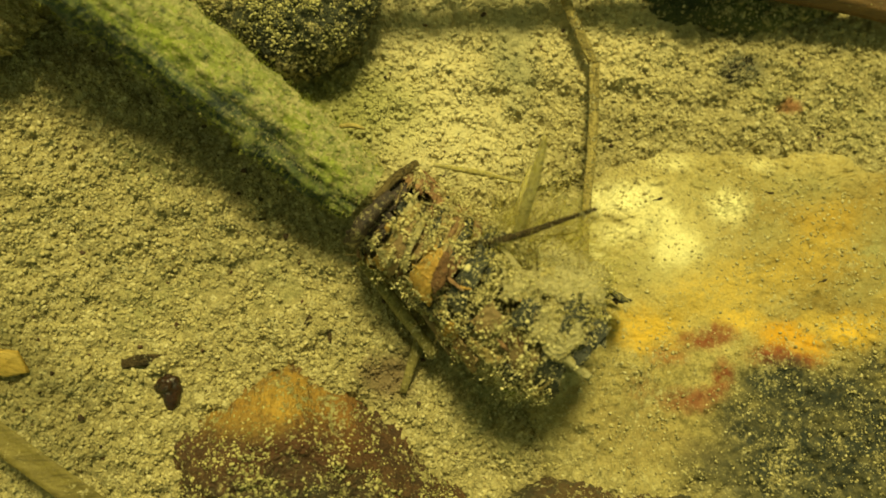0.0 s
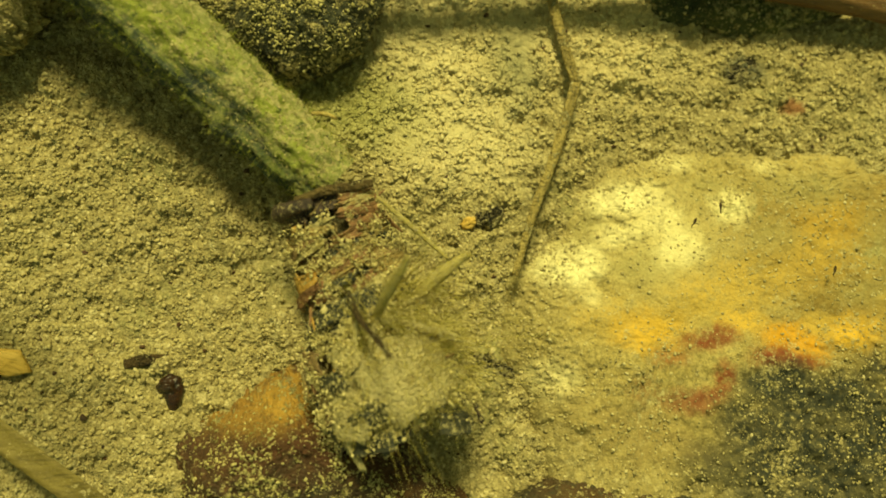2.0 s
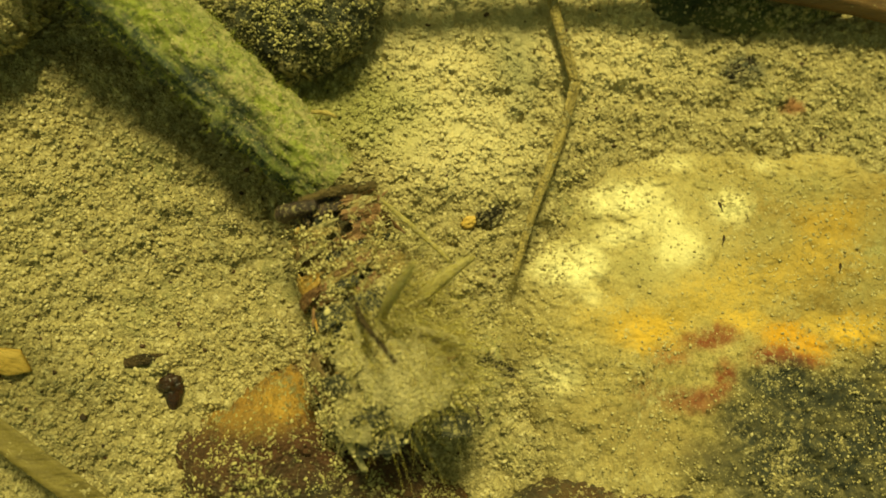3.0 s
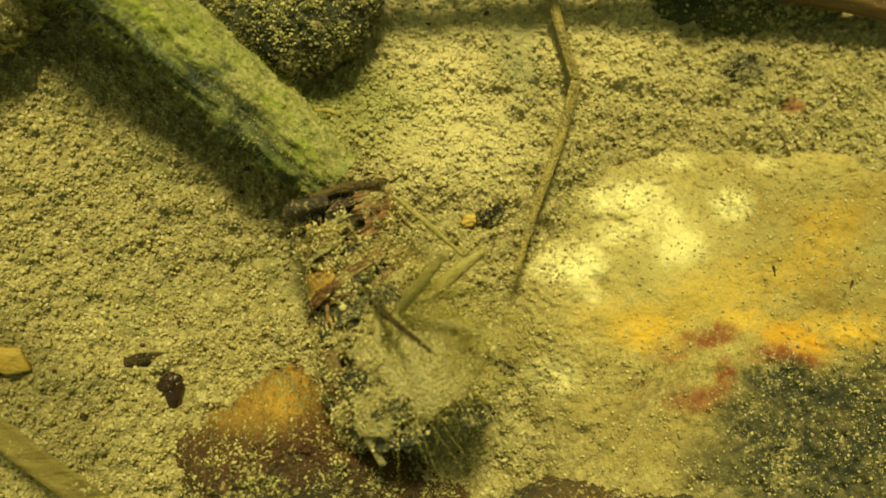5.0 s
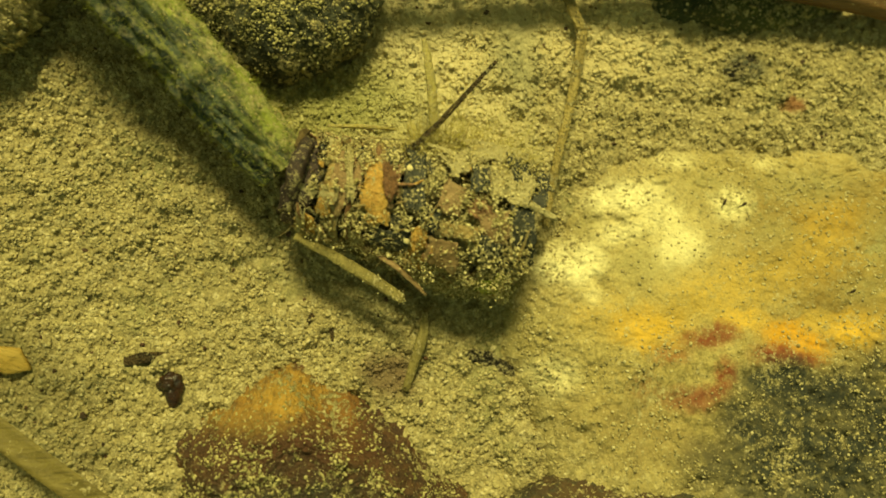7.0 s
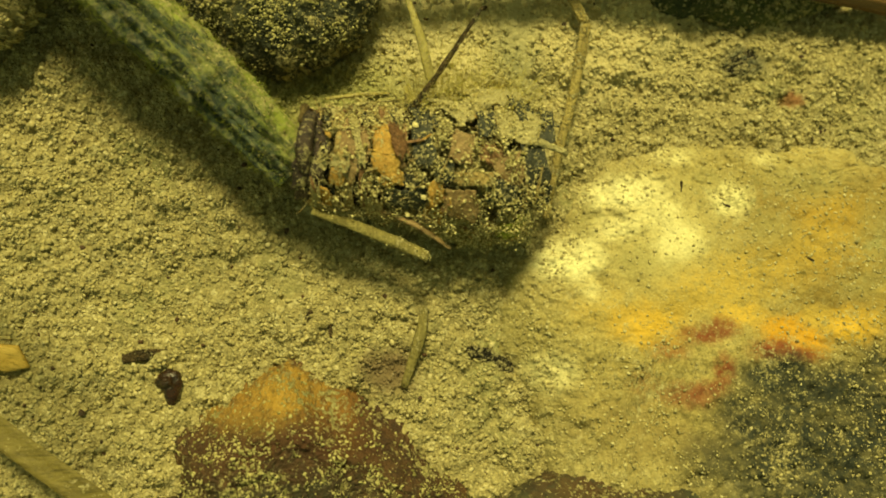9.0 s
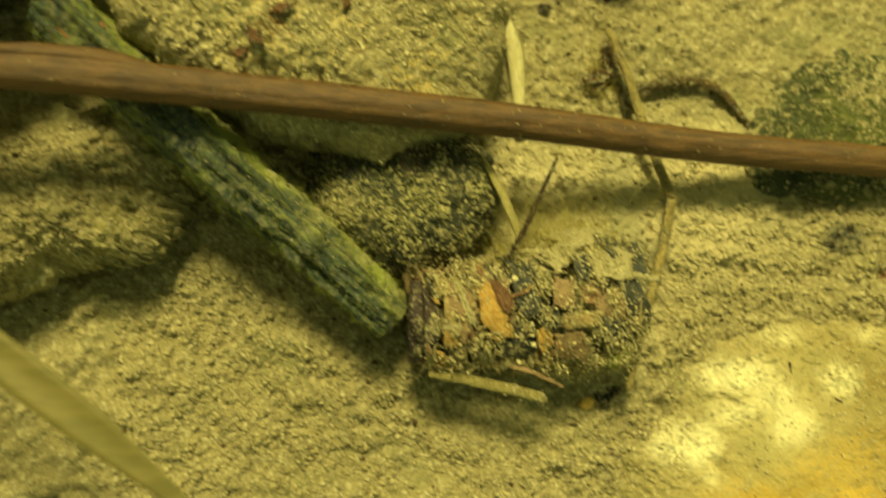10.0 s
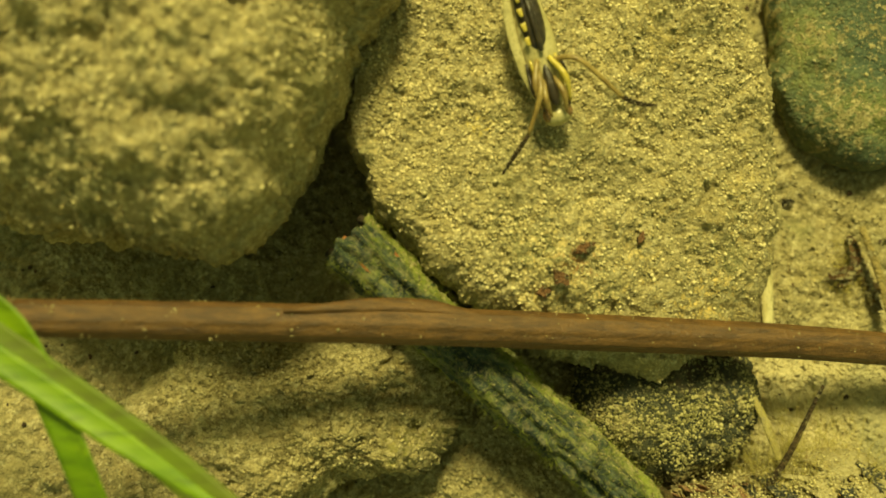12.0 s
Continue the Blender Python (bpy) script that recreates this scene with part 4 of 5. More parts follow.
def tube_skin():
    nu, nv = 230, 96
    x = np.linspace(0, TUBE, nu)[:, None]
    a = np.linspace(0, 2 * np.pi, nv, endpoint=False)[None, :]
    r = 1.95 + 0.2 * smooth01(4, 20, x) - 0.15 * (1 - smooth01(0, 2.5, x)) + 0 * a
    dark_side = smooth01(0.0, 0.95, np.cos(a - 1.45))
    r = r + (0.16 + 0.30 * dark_side) * fbm(np.cos(a) * 3.2, np.sin(a) * 3.2, x / 7, 5, 4) * 2
    r = r + 0.17 * fbm(np.cos(a) * 4, np.sin(a) * 4, x / 1.1, 8, 4) * 2 + 0.12 * fbm(np.cos(a) * 9, np.sin(a) * 9, x / 0.4, 18, 2) * 2
    seam = np.abs(((a - 0.5 - x * 0.02 + np.pi) % (2 * np.pi)) - np.pi)
    r = r + 0.09 * np.exp(-(seam / 0.12) ** 2) - 0.07 * np.exp(-((seam - 0.22) / 0.12) ** 2)
    r = r + 0.25 * np.exp(-((x - 7.5) / 0.5) ** 2) * dark_side
    ragged = 0.9 * fbm(np.cos(a) * 2.5, np.sin(a) * 2.5, 3.0, 12, 3)
    xx = np.where(x > TUBE - 3, x + ragged * smooth01(TUBE - 3, TUBE, x) * 1.5, x) + 0 * a
    bow = 0.25 * np.sin(x / TUBE * np.pi) + 0 * a
    out = np.stack([xx, 1.18 * r * np.sin(a), 0.92 * r * np.cos(a) - bow], -1)
    inn = np.stack([xx[::-1], (r * 0.9 * np.sin(a))[::-1], (r * 0.66 * np.cos(a) - bow)[::-1]], -1)
    v = np.concatenate([out, inn]).reshape(-1, 3)
    return v, grid_faces(2 * nu, nv, True), nu, nv


tv, tf, tnu, tnv = tube_skin()
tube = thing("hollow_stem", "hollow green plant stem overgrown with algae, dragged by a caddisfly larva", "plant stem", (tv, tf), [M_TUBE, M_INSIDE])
idx = np.zeros(len(tf), np.int32)
idx[len(tf) // 2:] = 1
tube.data.polygons.foreach_set("material_index", idx)
r = np.random.default_rng(12)
k = r.integers(0, tnu * tnv, 8500)
root = tv[k]
out = root * np.array([0, 1, 1]) + r.normal(size=root.shape) * 0.9
part("algae_fuzz", hairs(root, out, r.uniform(0.08, 0.46, len(k)), r, 0.016, 1.1), M_ALGAE, tube, "short green algae fuzz")["kind"] = "stuff"
k = r.integers(0, tnu * tnv, 6000)
k = k[(tv[k][:, 2] > -0.5) & (r.random(len(k)) > 0.8 * smooth01(0.6, 1.5, 0.95 * tv[k][:, 1] - 0.3 * tv[k][:, 2]))]
part("loose_silt", grains(tv[k], 0.025 + 0.075 * r.random(len(k)) ** 2, r), M_GRAIN, tube, "pale silt caught on the stem")["kind"] = "stuff"
M_REDCHIP = plain("red_bark", (0.26, 0.09, 0.035), (0.42, 0.18, 0.07), 1.0, None, 0.6, 0.15)
part("bark_strip", stalk([(TUBE + 0.3, 2.2, 0.3), (TUBE - 1.2, 2.45, 0.1), (TUBE - 2.8, 2.5, -0.3)], (0.3, 0.42, 0.2), 14, 8, 0.6, 0.15, 3), M_REDCHIP, tube, "reddish strip of bark at the open end")
part("bark_strip", stalk([(TUBE - 1.6, 1.2, 1.45), (TUBE - 2.6, 1.3, 1.5), (TUBE - 3.8, 1.4, 1.45)], (0.15, 0.28, 0.15), 12, 8, 0.6, 0.15, 4), M_REDCHIP, tube, "reddish strip of bark")
part("pale_splinter", stalk([(4.0, -2.4, 0.2), (3.3, -3.0, 0.3), (2.6, -3.3, 0.2)], (0.12, 0.18, 0.08), 10, 6, 0.8, 0.1, 3), M_STRAW, tube, "pale splinter")

# front: a bag of scraps
CASE = 15.2
case = new("caddisfly_case")
tagged(case, "caddisfly larva's case patched from bark, leaf scraps and silt", "larva case")


def case_radius(x):
    x = np.asarray(x, float)
    return 2.45 + 0.25 * smooth01(0, 3, x) + 1.35 * smooth01(4, 11.5, x) - 0.3 * smooth01(13.5, 15.2, x)


def build_core(n):
    c = n.mix(n.ramp(n.noise(0.8, 6.0, 0.7), 0.35, 0.65), (0.05, 0.045, 0.025), (0.18, 0.14, 0.065))
    c = n.mix(n.ramp(n.noise(0.5, 4.0), 0.5, 0.62, 0, 0.7), c, (0.03, 0.04, 0.03))
    front = n.ramp(n.axis(0), 2.0, 10.0, 0.04, 0.2)
    f = n.ramp(n.math("ADD", n.math("ADD", n.noise(1.9, 6.0, 0.75), n.math("MULTIPLY", n.noise(0.4, 2.0), 0.4)), front), 0.78, 0.86)
    c = n.mix(f, c, silt_colour(n))
    n.finish(c, 0.8, n.math("ADD", n.math("MULTIPLY", f, 0.6), silt_bump(n)), 0.9, 0.3, 0.35)


M_CORE = material("case_lining", build_core)


def core():
    nu, nv = 110, 90
    x = np.linspace(0.0, CASE, nu)[:, None]
    a = np.linspace(0, 2 * np.pi, nv, endpoint=False)[None, :]
    r = case_radius(x) - 0.5 + 0 * a
    r = r + 0.75 * fbm(np.cos(a) * 2, np.sin(a) * 2, x / 2.2, 33, 4) * smooth01(0, 6, x) + 0.5 * fbm(np.cos(a) * 6, np.sin(a) * 6, x / 0.9, 35, 4)
    out = np.stack([x + 0.5 * fbm(np.cos(a) * 3, np.sin(a) * 3, 1.0, 36, 3) * smooth01(12, CASE, x), r * np.sin(a), r * np.cos(a)], -1)
    xi = np.linspace(CASE, 8, 20)[:, None]
    inn = np.stack([xi + 0 * a, (case_radius(xi) * 0.62) * np.sin(a), (case_radius(xi) * 0.62) * np.cos(a)], -1)
    v = np.concatenate([out.reshape(-1, 3), inn.reshape(-1, 3), [[8.0, 0, 0], [0, 0, 0]]])
    f = grid_faces(nu + 20, nv, True).tolist()
    m = (nu + 20) * nv
    f += [[m, m - nv + (j + 1) % nv, m - nv + j][::-1] for j in range(nv)] + [[m + 1, (j + 1) % nv, j] for j in range(nv)]
    return v, f


cv, cf = core()
part("silk_lining", (cv, cf), M_CORE, case, "lumpy silt-coated body of the case")


def flake(x, th, long, wide, lift=0.25, thick=0.14, skew=0.0, curl=0.0, seed=0, bulge=0.0, oval=False):
    """A torn scrap that lies on the case at x along it, th degrees round from the top; skew turns it on the case."""
    nu, nv = 18, 18
    u, v = np.meshgrid(np.linspace(-1, 1, nu), np.linspace(-1, 1, nv), indexing="ij")
    edge = np.maximum(np.abs(u), np.abs(v))
    rim = 1 - 0.08 * np.abs(u * v) + 0.32 * fbm(u * 1.4 + seed * 3.1, v * 1.4, 0.3, seed, 2) + 0.34 * edge * fbm(u * 4.5 + seed * 1.7, v * 4.5, 0.7, seed + 9, 3)
    p, q = u * rim * long / 2, v * rim * wide / 2
    if oval:
        p, q = p * np.sqrt(1 - v * v / 2), q * np.sqrt(1 - u * u / 2)
    s = math.radians(skew)
    p, q = p * math.cos(s) - q * math.sin(s), p * math.sin(s) + q * math.cos(s)
    cx = x + p
    r = case_radius(np.clip(cx, 0, CASE)) + lift * 0.85 + 0.05 + curl * u * 0.9 + 0.5 * bulge * (1 - v * v)
    r = r + 0.14 * fbm(u * 1.1 + seed, v * 1.1, 0, seed + 3, 2) + 0.10 * fbm(u * 6 + seed, v * 2.2, 0, seed + 4, 3) + 0.07 * fbm(u * 9, v * 9 + seed, 0, seed + 5, 2)
    ang = math.radians(th) + q / case_radius(x)
    outer = np.stack([cx, r * np.sin(ang), r * np.cos(ang)], -1).reshape(-1, 3)
    r2 = r - thick * (0.35 + 0.3 * (1 - edge ** 4))
    inner = np.stack([cx, r2 * np.sin(ang), r2 * np.cos(ang)], -1).reshape(-1, 3)
    g = grid_faces(nu, nv)
    ring = [i * nv for i in range(nu)] + [(nu - 1) * nv + j for j in range(1, nv)] + [i * nv + nv - 1 for i in range(nu - 2, -1, -1)] + [j for j in range(nv - 2, 0, -1)]
    m = nu * nv
    rim_f = [[ring[i], ring[(i + 1) % len(ring)], m + ring[(i + 1) % len(ring)], m + ring[i]] for i in range(len(ring))]
    return np.concatenate([outer, inner]), g[:, ::-1].tolist() + (g + m).tolist() + [f[::-1] for f in rim_f]


M_BARK = plain("dark_bark", (0.022, 0.015, 0.015), (0.08, 0.05, 0.042), 1.8, (0.6, 2, 2), 0.5, 0.45, 0.4, 0.4)
M_BLACK = plain("rotten_leaf", (0.02, 0.022, 0.017), (0.065, 0.064, 0.045), 1.6, None, 0.5, 0.4, 0.4, 0.4)
M_RED = plain("red_brown_scrap", (0.19, 0.10, 0.055), (0.34, 0.19, 0.10), 1.8, (2.0, 0.6, 0.7), 0.65, 0.35, 0.3, 0.4)
M_ORANGE = plain("orange_husk", (0.42, 0.23, 0.065), (0.64, 0.40, 0.12), 1.6, None, 0.65, 0.4, 0.3, 0.5)
M_KERNEL = plain("husk_kernel", (0.12, 0.06, 0.03), (0.24, 0.12, 0.06), 2.0, None, 0.6, 0.4, 0.3, 0.7)
M_PALE = plain("pale_wood", (0.31, 0.21, 0.085), (0.52, 0.38, 0.17), 1.5, (2.5, 0.4, 2.5), 0.7, 0.6, 0.3, 0.4)
M_SILTED = plain("silted_leaf", (0.38, 0.30, 0.12), (0.56, 0.46, 0.21), 0.9, None, 0.8, 0.8, 0.3, 0.4)
M_PLATE = plain("brown_plate", (0.22, 0.14, 0.07), (0.34, 0.23, 0.12), 1.0, (0.5, 2.0, 1.0), 0.65, 0.3, 0.3, 0.4)
M_OLIVE = plain("olive_leaf", (0.13, 0.12, 0.04), (0.24, 0.21, 0.08), 1.2, None, 0.7, 0.6, 0.3, 0.4)
M_SOFT = plain("soft_stalk", (0.31, 0.26, 0.10), (0.44, 0.37, 0.155), 1.0, (1.5, 0.5, 1.5), 0.7, 0.3, 0.3, 0.5, 0.5)
M_STICK = plain("brown_stick", (0.09, 0.06, 0.028), (0.20, 0.14, 0.06), 1.6, (1.5, 0.5, 1.5), 0.65, 0.4, 0.3, 0.9)

def on_case(x, th, up=0.0):
    r0 = float(case_radius(x)) + up
    return (x, r0 * math.sin(math.radians(th)), r0 * math.cos(math.radians(th)))


NAMED = [
    ("orange_husk", 5.6, -60, 1.4, 0.8, 0.9, 0.3, 10, M_ORANGE, 0.1), ("algae_scrap", 13.2, -98, 1.5, 1.4, 0.9, 0.25, 20, M_ALGAE, 0.2), ("algae_scrap", 13.9, -88, 1.0, 1.1, 0.8, 0.25, -20, M_ALGAE, 0.2), ("brown_plate", 5.4, -36, 1.5, 1.7, 0.85, 0.25, 14, M_PLATE, 0.1), ("brown_plate", 9.8, -72, 1.9, 1.7, 1.25, 0.25, 4, M_PLATE, 0.0),
    ("orange_husk", 8.3, -68, 1.0, 1.3, 0.85, 0.25, 20, M_ORANGE, 0.1), ("orange_husk", 2.3, -60, 0.9, 1.2, 0.8, 0.25, -10, M_ORANGE, 0.1), ("orange_husk", 1.6, -92, 0.8, 1.4, 0.7, 0.25, 8, M_ORANGE, 0.1),
    ("brown_plate", 9.6, -30, 1.5, 1.5, 1.15, 0.25, -12, M_PLATE, 0.0), ("orange_husk", 10.4, -52, 2.2, 0.7, 1.30, 0.2, 4, M_PALE, 0.1), ("brown_plate", 12.6, -45, 1.8, 1.9, 0.75, 0.25, 14, M_PLATE, 0.1),
    ("dark_flake", 6.6, -82, 2.4, 1.3, 0.7, 0.25, 0, M_BLACK, 0), ("dark_flake", 14.3, -35, 1.6, 3.2, 0.8, 0.25, 14, M_BLACK, 0.1), ("dark_flake", 15.0, 0, 1.4, 2.6, 0.7, 0.25, -8, M_BLACK, 0.0),
    ("bark_flake", 0.6, -45, 2.0, 3.4, 0.55, 0.3, 0, M_BARK, 0.1), ("bark_flake", 0.6, 25, 1.4, 2.6, 0.3, 0.3, 5, M_BARK, 0), ("bark_flake", 0.5, -115, 1.3, 2.6, 0.35, 0.3, 0, M_BARK, 0),
    ("bark_flake", 0.5, 100, 1.2, 2.6, 0.3, 0.3, 0, M_BARK, 0), ("wood_chip", 2.2, 8, 0.9, 1.8, 0.80, 0.35, 8, M_PALE, 0.1), ("wood_chip", 2.4, -48, 1.0, 1.2, 0.85, 0.4, -10, M_PALE, 0.15),
    ("red_scrap", 2.9, 62, 1.3, 1.8, 0.45, 0.3, 0, M_RED, 0.1), ("red_scrap", 3.2, -10, 0.9, 2.4, 0.4, 0.3, -6, M_RED, 0), ("dark_flake", 3.9, 25, 1.2, 3.0, 0.5, 0.25, 6, M_BLACK, 0.1),
    ("red_scrap", 5.9, -18, 1.1, 2.0, 0.7, 0.25, 10, M_RED, 0.2), ("pale_strip", 4.9, 18, 0.8, 3.6, 0.80, 0.25, 16, M_PALE, 0.0),
    ("dark_flake", 7.3, -20, 1.3, 3.0, 0.8, 0.25, 4, M_BLACK, 0.1), ("dark_flake", 7.4, 20, 1.6, 3.4, 0.65, 0.25, 8, M_BLACK, 0.1), ("dark_flake", 7.0, -75, 1.6, 2.4, 0.4, 0.25, 0, M_BLACK, 0), ("dark_flake", 5.8, 60, 1.6, 2.2, 0.3, 0.25, 0, M_BLACK, 0),
    ("red_scrap", 9.6, -78, 1.6, 1.5, 0.55, 0.3, 6, M_RED, 0.0), ("pale_strip", 10.4, -52, 2.2, 0.9, 0.75, 0.25, -8, M_PALE, 0.1), ("husk", 8.4, -95, 1.3, 1.4, 0.45, 0.3, 0, M_ORANGE, 0.1),
    ("red_scrap", 11.6, -28, 1.7, 1.8, 0.4, 0.25, 10, M_RED, 0.1), ("silted_leaf", 12.2, 42, 4.6, 4.4, 1.10, 0.35, 12, M_SILTED, 0.35), ("silted_leaf", 13.3, -8, 3.0, 2.2, 0.95, 0.3, -15, M_SILTED, 0.3),
    ("olive_leaf", 13.6, 95, 3.4, 3.0, 0.6, 0.3, 0, M_OLIVE, 0.2), ("dark_flake", 14.6, 15, 2.4, 2.4, 0.3, 0.25, 20, M_BLACK, 0.0), ("dark_flake", 15.2, 75, 2.4, 2.6, 0.4, 0.25, -15, M_BLACK, 0.0),
    ("dark_flake", 14.4, -60, 2.4, 2.6, 0.4, 0.25, 10, M_BLACK, 0.1), ("bark_flake", 15.4, 110, 2.4, 0.9, 0.8, 0.25, 0, M_BARK, 0.0), ("silted_leaf", 11.0, -120, 2.6, 2.6, 0.4, 0.3, 0, M_SILTED, 0.1),
    ("dark_flake", 11.2, -10, 1.4, 1.6, 1.1, 0.25, 10, M_BLACK, 0.1), ("dark_flake", 12.4, -62, 1.6, 1.5, 0.9, 0.25, -12, M_BLACK, 0.1), ("dark_flake", 8.6, -48, 1.1, 1.2, 0.9, 0.25, 8, M_BLACK, 0.1), ("dark_flake", 13.6, 10, 1.6, 2.2, 1.15, 0.25, 18, M_BLACK, 0.1), ("silted_leaf", 10.0, 5, 1.8, 1.6, 0.95, 0.3, 30, M_SILTED, 0.2), ("olive_leaf", 9.4, 60, 2.0, 2.2, 0.5, 0.3, -20, M_OLIVE, 0.1),
]
r = np.random.default_rng(77)
for i in range(34):  # narrow strips laid across the narrow end, one over the other
    x = 0.9 + 5.6 * (i / 34)
    mt, nm = ((M_RED, "bark_strip"), (M_PALE, "wood_strip"), (M_SILTED, "wood_strip"), (M_PALE, "wood_strip"), (M_BLACK, "leaf_strip"), (M_PLATE, "bark_strip"))[i % 6]
    NAMED.append((nm, x, r.uniform(-150, 130), r.uniform(0.5, 1.0), r.uniform(2.0, 4.2), r.uniform(0.4, 0.8), 0.16, r.uniform(-14, 20), mt, r.uniform(-0.1, 0.2)))
def build_crust(n):
    c = n.mix(n.ramp(n.island(), 0.0, 0.8), (0.30, 0.25, 0.105), (0.72, 0.62, 0.34))
    n.finish(c, 0.85, n.noise(8.0, 3.0), 0.5, 0.1, 0.25)


M_CRUST = material("silt_crust", build_crust)
SKIN = []
for i, (nm, x, th, lo, wi, li, tk, sk, mt, bu) in enumerate(NAMED):
    data = flake(x, th, lo, wi, li, tk, sk, 0.22 * math.sin(i * 2.1), i + 1, bu)
    SKIN.append(data[0][:324])
    part(nm, data, mt, case)
r = np.random.default_rng(5)
for i in range(130):
    mt, nm = ((M_PALE, "wood_chip"), (M_BLACK, "dark_flake"), (M_SILTED, "silted_leaf"), (M_OLIVE, "olive_leaf"), (M_SILTED, "silted_leaf"), (M_RED, "red_scrap"), (M_SILTED, "silted_leaf"), (M_OLIVE, "olive_leaf"))[i % 8]
    data = flake(r.uniform(1.0, 14.8), r.uniform(-180, 180), r.uniform(0.5, 1.3), r.uniform(0.6, 1.6), r.uniform(0.0, 0.5), 0.12, r.uniform(-60, 60), r.uniform(-0.5, 0.5), 100 + i, 0.1)
    SKIN.append(data[0][:324])
    part(nm, data, mt, case)
SKIN = np.concatenate(SKIN)
r = np.random.default_rng(41)
k = r.integers(0, len(SKIN), 12000)
k = k[r.random(12000) < 0.3 + 0.6 * smooth01(3, 10, SKIN[k][:, 0])]
part("silt_dust", grains(SKIN[k] * (1, 1.01, 1.01), 0.025 + 0.085 * r.random(len(k)) ** 2, r), M_CRUST, case, "fine crumbs of silt on the scraps")["kind"] = "stuff"
CLEAR = [(5.3, -34, 1.5, 30), (9.8, -72, 1.2, 17), (0.3, 0, 1.1, 400), (7.3, 0, 0.8, 50), (9.6, -30, 0.7, 10), (2.3, -60, 0.6, 14), (1.6, -92, 0.5, 14), (8.3, -68, 0.5, 10), (14.6, -25, 0.9, 30), (6.6, -82, 0.9, 16)]
hxs, hts = r.uniform(0.9, 15.2, 900), r.uniform(-180, 180, 900)
bare = np.ones(900, bool)
for cx, ct, dx, dt in CLEAR:
    bare &= ((hxs - cx) / dx) ** 2 + ((hts - ct) / dt) ** 2 > 1
bare &= r.random(900) < 0.5 + 0.5 * smooth01(6, 9, hxs)
heap = np.array([on_case(a, b, c) for a, b, c in zip(hxs[bare], hts[bare], r.uniform(0.4, 0.95, int(bare.sum())))])
hk = np.repeat(heap, 46, 0) + r.normal(size=(len(heap) * 46, 3)) * np.repeat(r.uniform(0.12, 0.36, (len(heap), 3)), 46, 0)
part("silt_crust", grains(hk, 0.035 + 0.075 * r.random(len(hk)) ** 2.2, r), M_CRUST, case, "crusts of pale silt built up on the scraps")["kind"] = "stuff"


husk = part("seed_husk", flake(5.15, -36, 1.6, 3.2, 0.95, 0.3, 22, 0.1, 404, 0.25, True), M_ORANGE, case, "orange crescent of a seed husk")
part("husk_kernel", flake(5.75, -24, 0.85, 2.0, 1.3, 0.3, 22, 0.0, 405, 0.3, True), M_KERNEL, husk, "brown kernel inside the husk")
r = np.random.default_rng(51)
for i in range(46):
    x, th, w, turn = r.uniform(0.8, 14.6), r.uniform(-150, 150), r.uniform(0.4, 1.1), r.uniform(-1, 1)
    mt, nm = ((M_PALE, "wood_splinter"), (M_RED, "bark_splinter"), (M_PALE, "wood_splinter"), (M_ORANGE, "bark_splinter"), (M_SILTED, "wood_splinter"))[i % 5]
    ends = [on_case(x - w * turn, th - 16 * w * (1 - abs(turn)), 0.75), on_case(x, th, 0.85), on_case(x + w * turn, th + 16 * w * (1 - abs(turn)), r.uniform(0.75, 1.2))]
    part(nm, stalk(ends, (0.07, r.uniform(0.1, 0.2), 0.05), 12, 6, 0.5, 0.25, i), mt, case)
part("bark_chunk", stalk([on_case(0.6, 14, 0.7), on_case(0.35, -12, 1.0), on_case(0.2, -38, 1.0), on_case(0.4, -62, 0.6)], (0.3, 0.52, 0.55, 0.25), 40, 12, 0.8, 0.35, 23, 4), M_BARK, case, "dark purple-brown bark chunk at the collar")
part("stick", stalk([(0.0, -0.2, 3.3), (0.15, 1.8, 2.6), (0.45, 3.75, 0.6)], (0.24, 0.30, 0.22), 30, 12, 0.8, 0.2, 3, 5), M_STICK, case, "short brown stick lying across the collar")
part("twig", stalk([(6.3, 0.9, 3.0), (8.2, 2.6, 5.4), (10.8, 5.6, 8.7)], (0.24, 0.2, 0.11), 40, 10, 0.8, 0.2, 4, 4), M_TWIG, case, "thin dark twig that sticks out of the case")
part("stalk", stalk([(8.2, 3.0, 4.0), (7.3, 5.4, 5.9), (6.3, 7.8, 7.3)], (0.34, 0.34, 0.2), 30, 8, 0.5, 0.15, 5), M_SOFT, case, "soft yellow stalk")
part("straw", stalk([(0.9, -3.3, -1.4), (4.8, -4.4, -1.9), (8.4, -5.6, -2.6)], (0.3, 0.48, 0.42), 34, 8, 0.5, 0.15, 6), M_OLIVESTRAW, case, "flat yellow straw along the side")
part("straw", stalk([(4.8, -3.2, -0.9), (7.6, -4.3, -1.2), (9.8, -5.2, -2.2)], (0.14, 0.24, 0.14), 30, 8, 0.6, 0.15, 7), M_PLATE, case, "reddish straw along the side")
part("straw", stalk([(7.5, 1.9, 4.0), (10.7, 0.5, 4.7), (13.5, -1.4, 4.6), (16.5, -1.7, 3.7)], (0.16, 0.28, 0.34, 0.26), 26, 8, 0.6, 0.16, 9), M_SILTED, case, "pale silted straw that juts from the front")
part("straw", stalk([(8.4, 2.6, 3.6), (10.4, 1.6, 4.3), (12.6, 0.2, 4.4)], (0.14, 0.22, 0.14), 18, 8, 0.6, 0.16, 10), M_SILTED, case, "pale straw bent over the front")
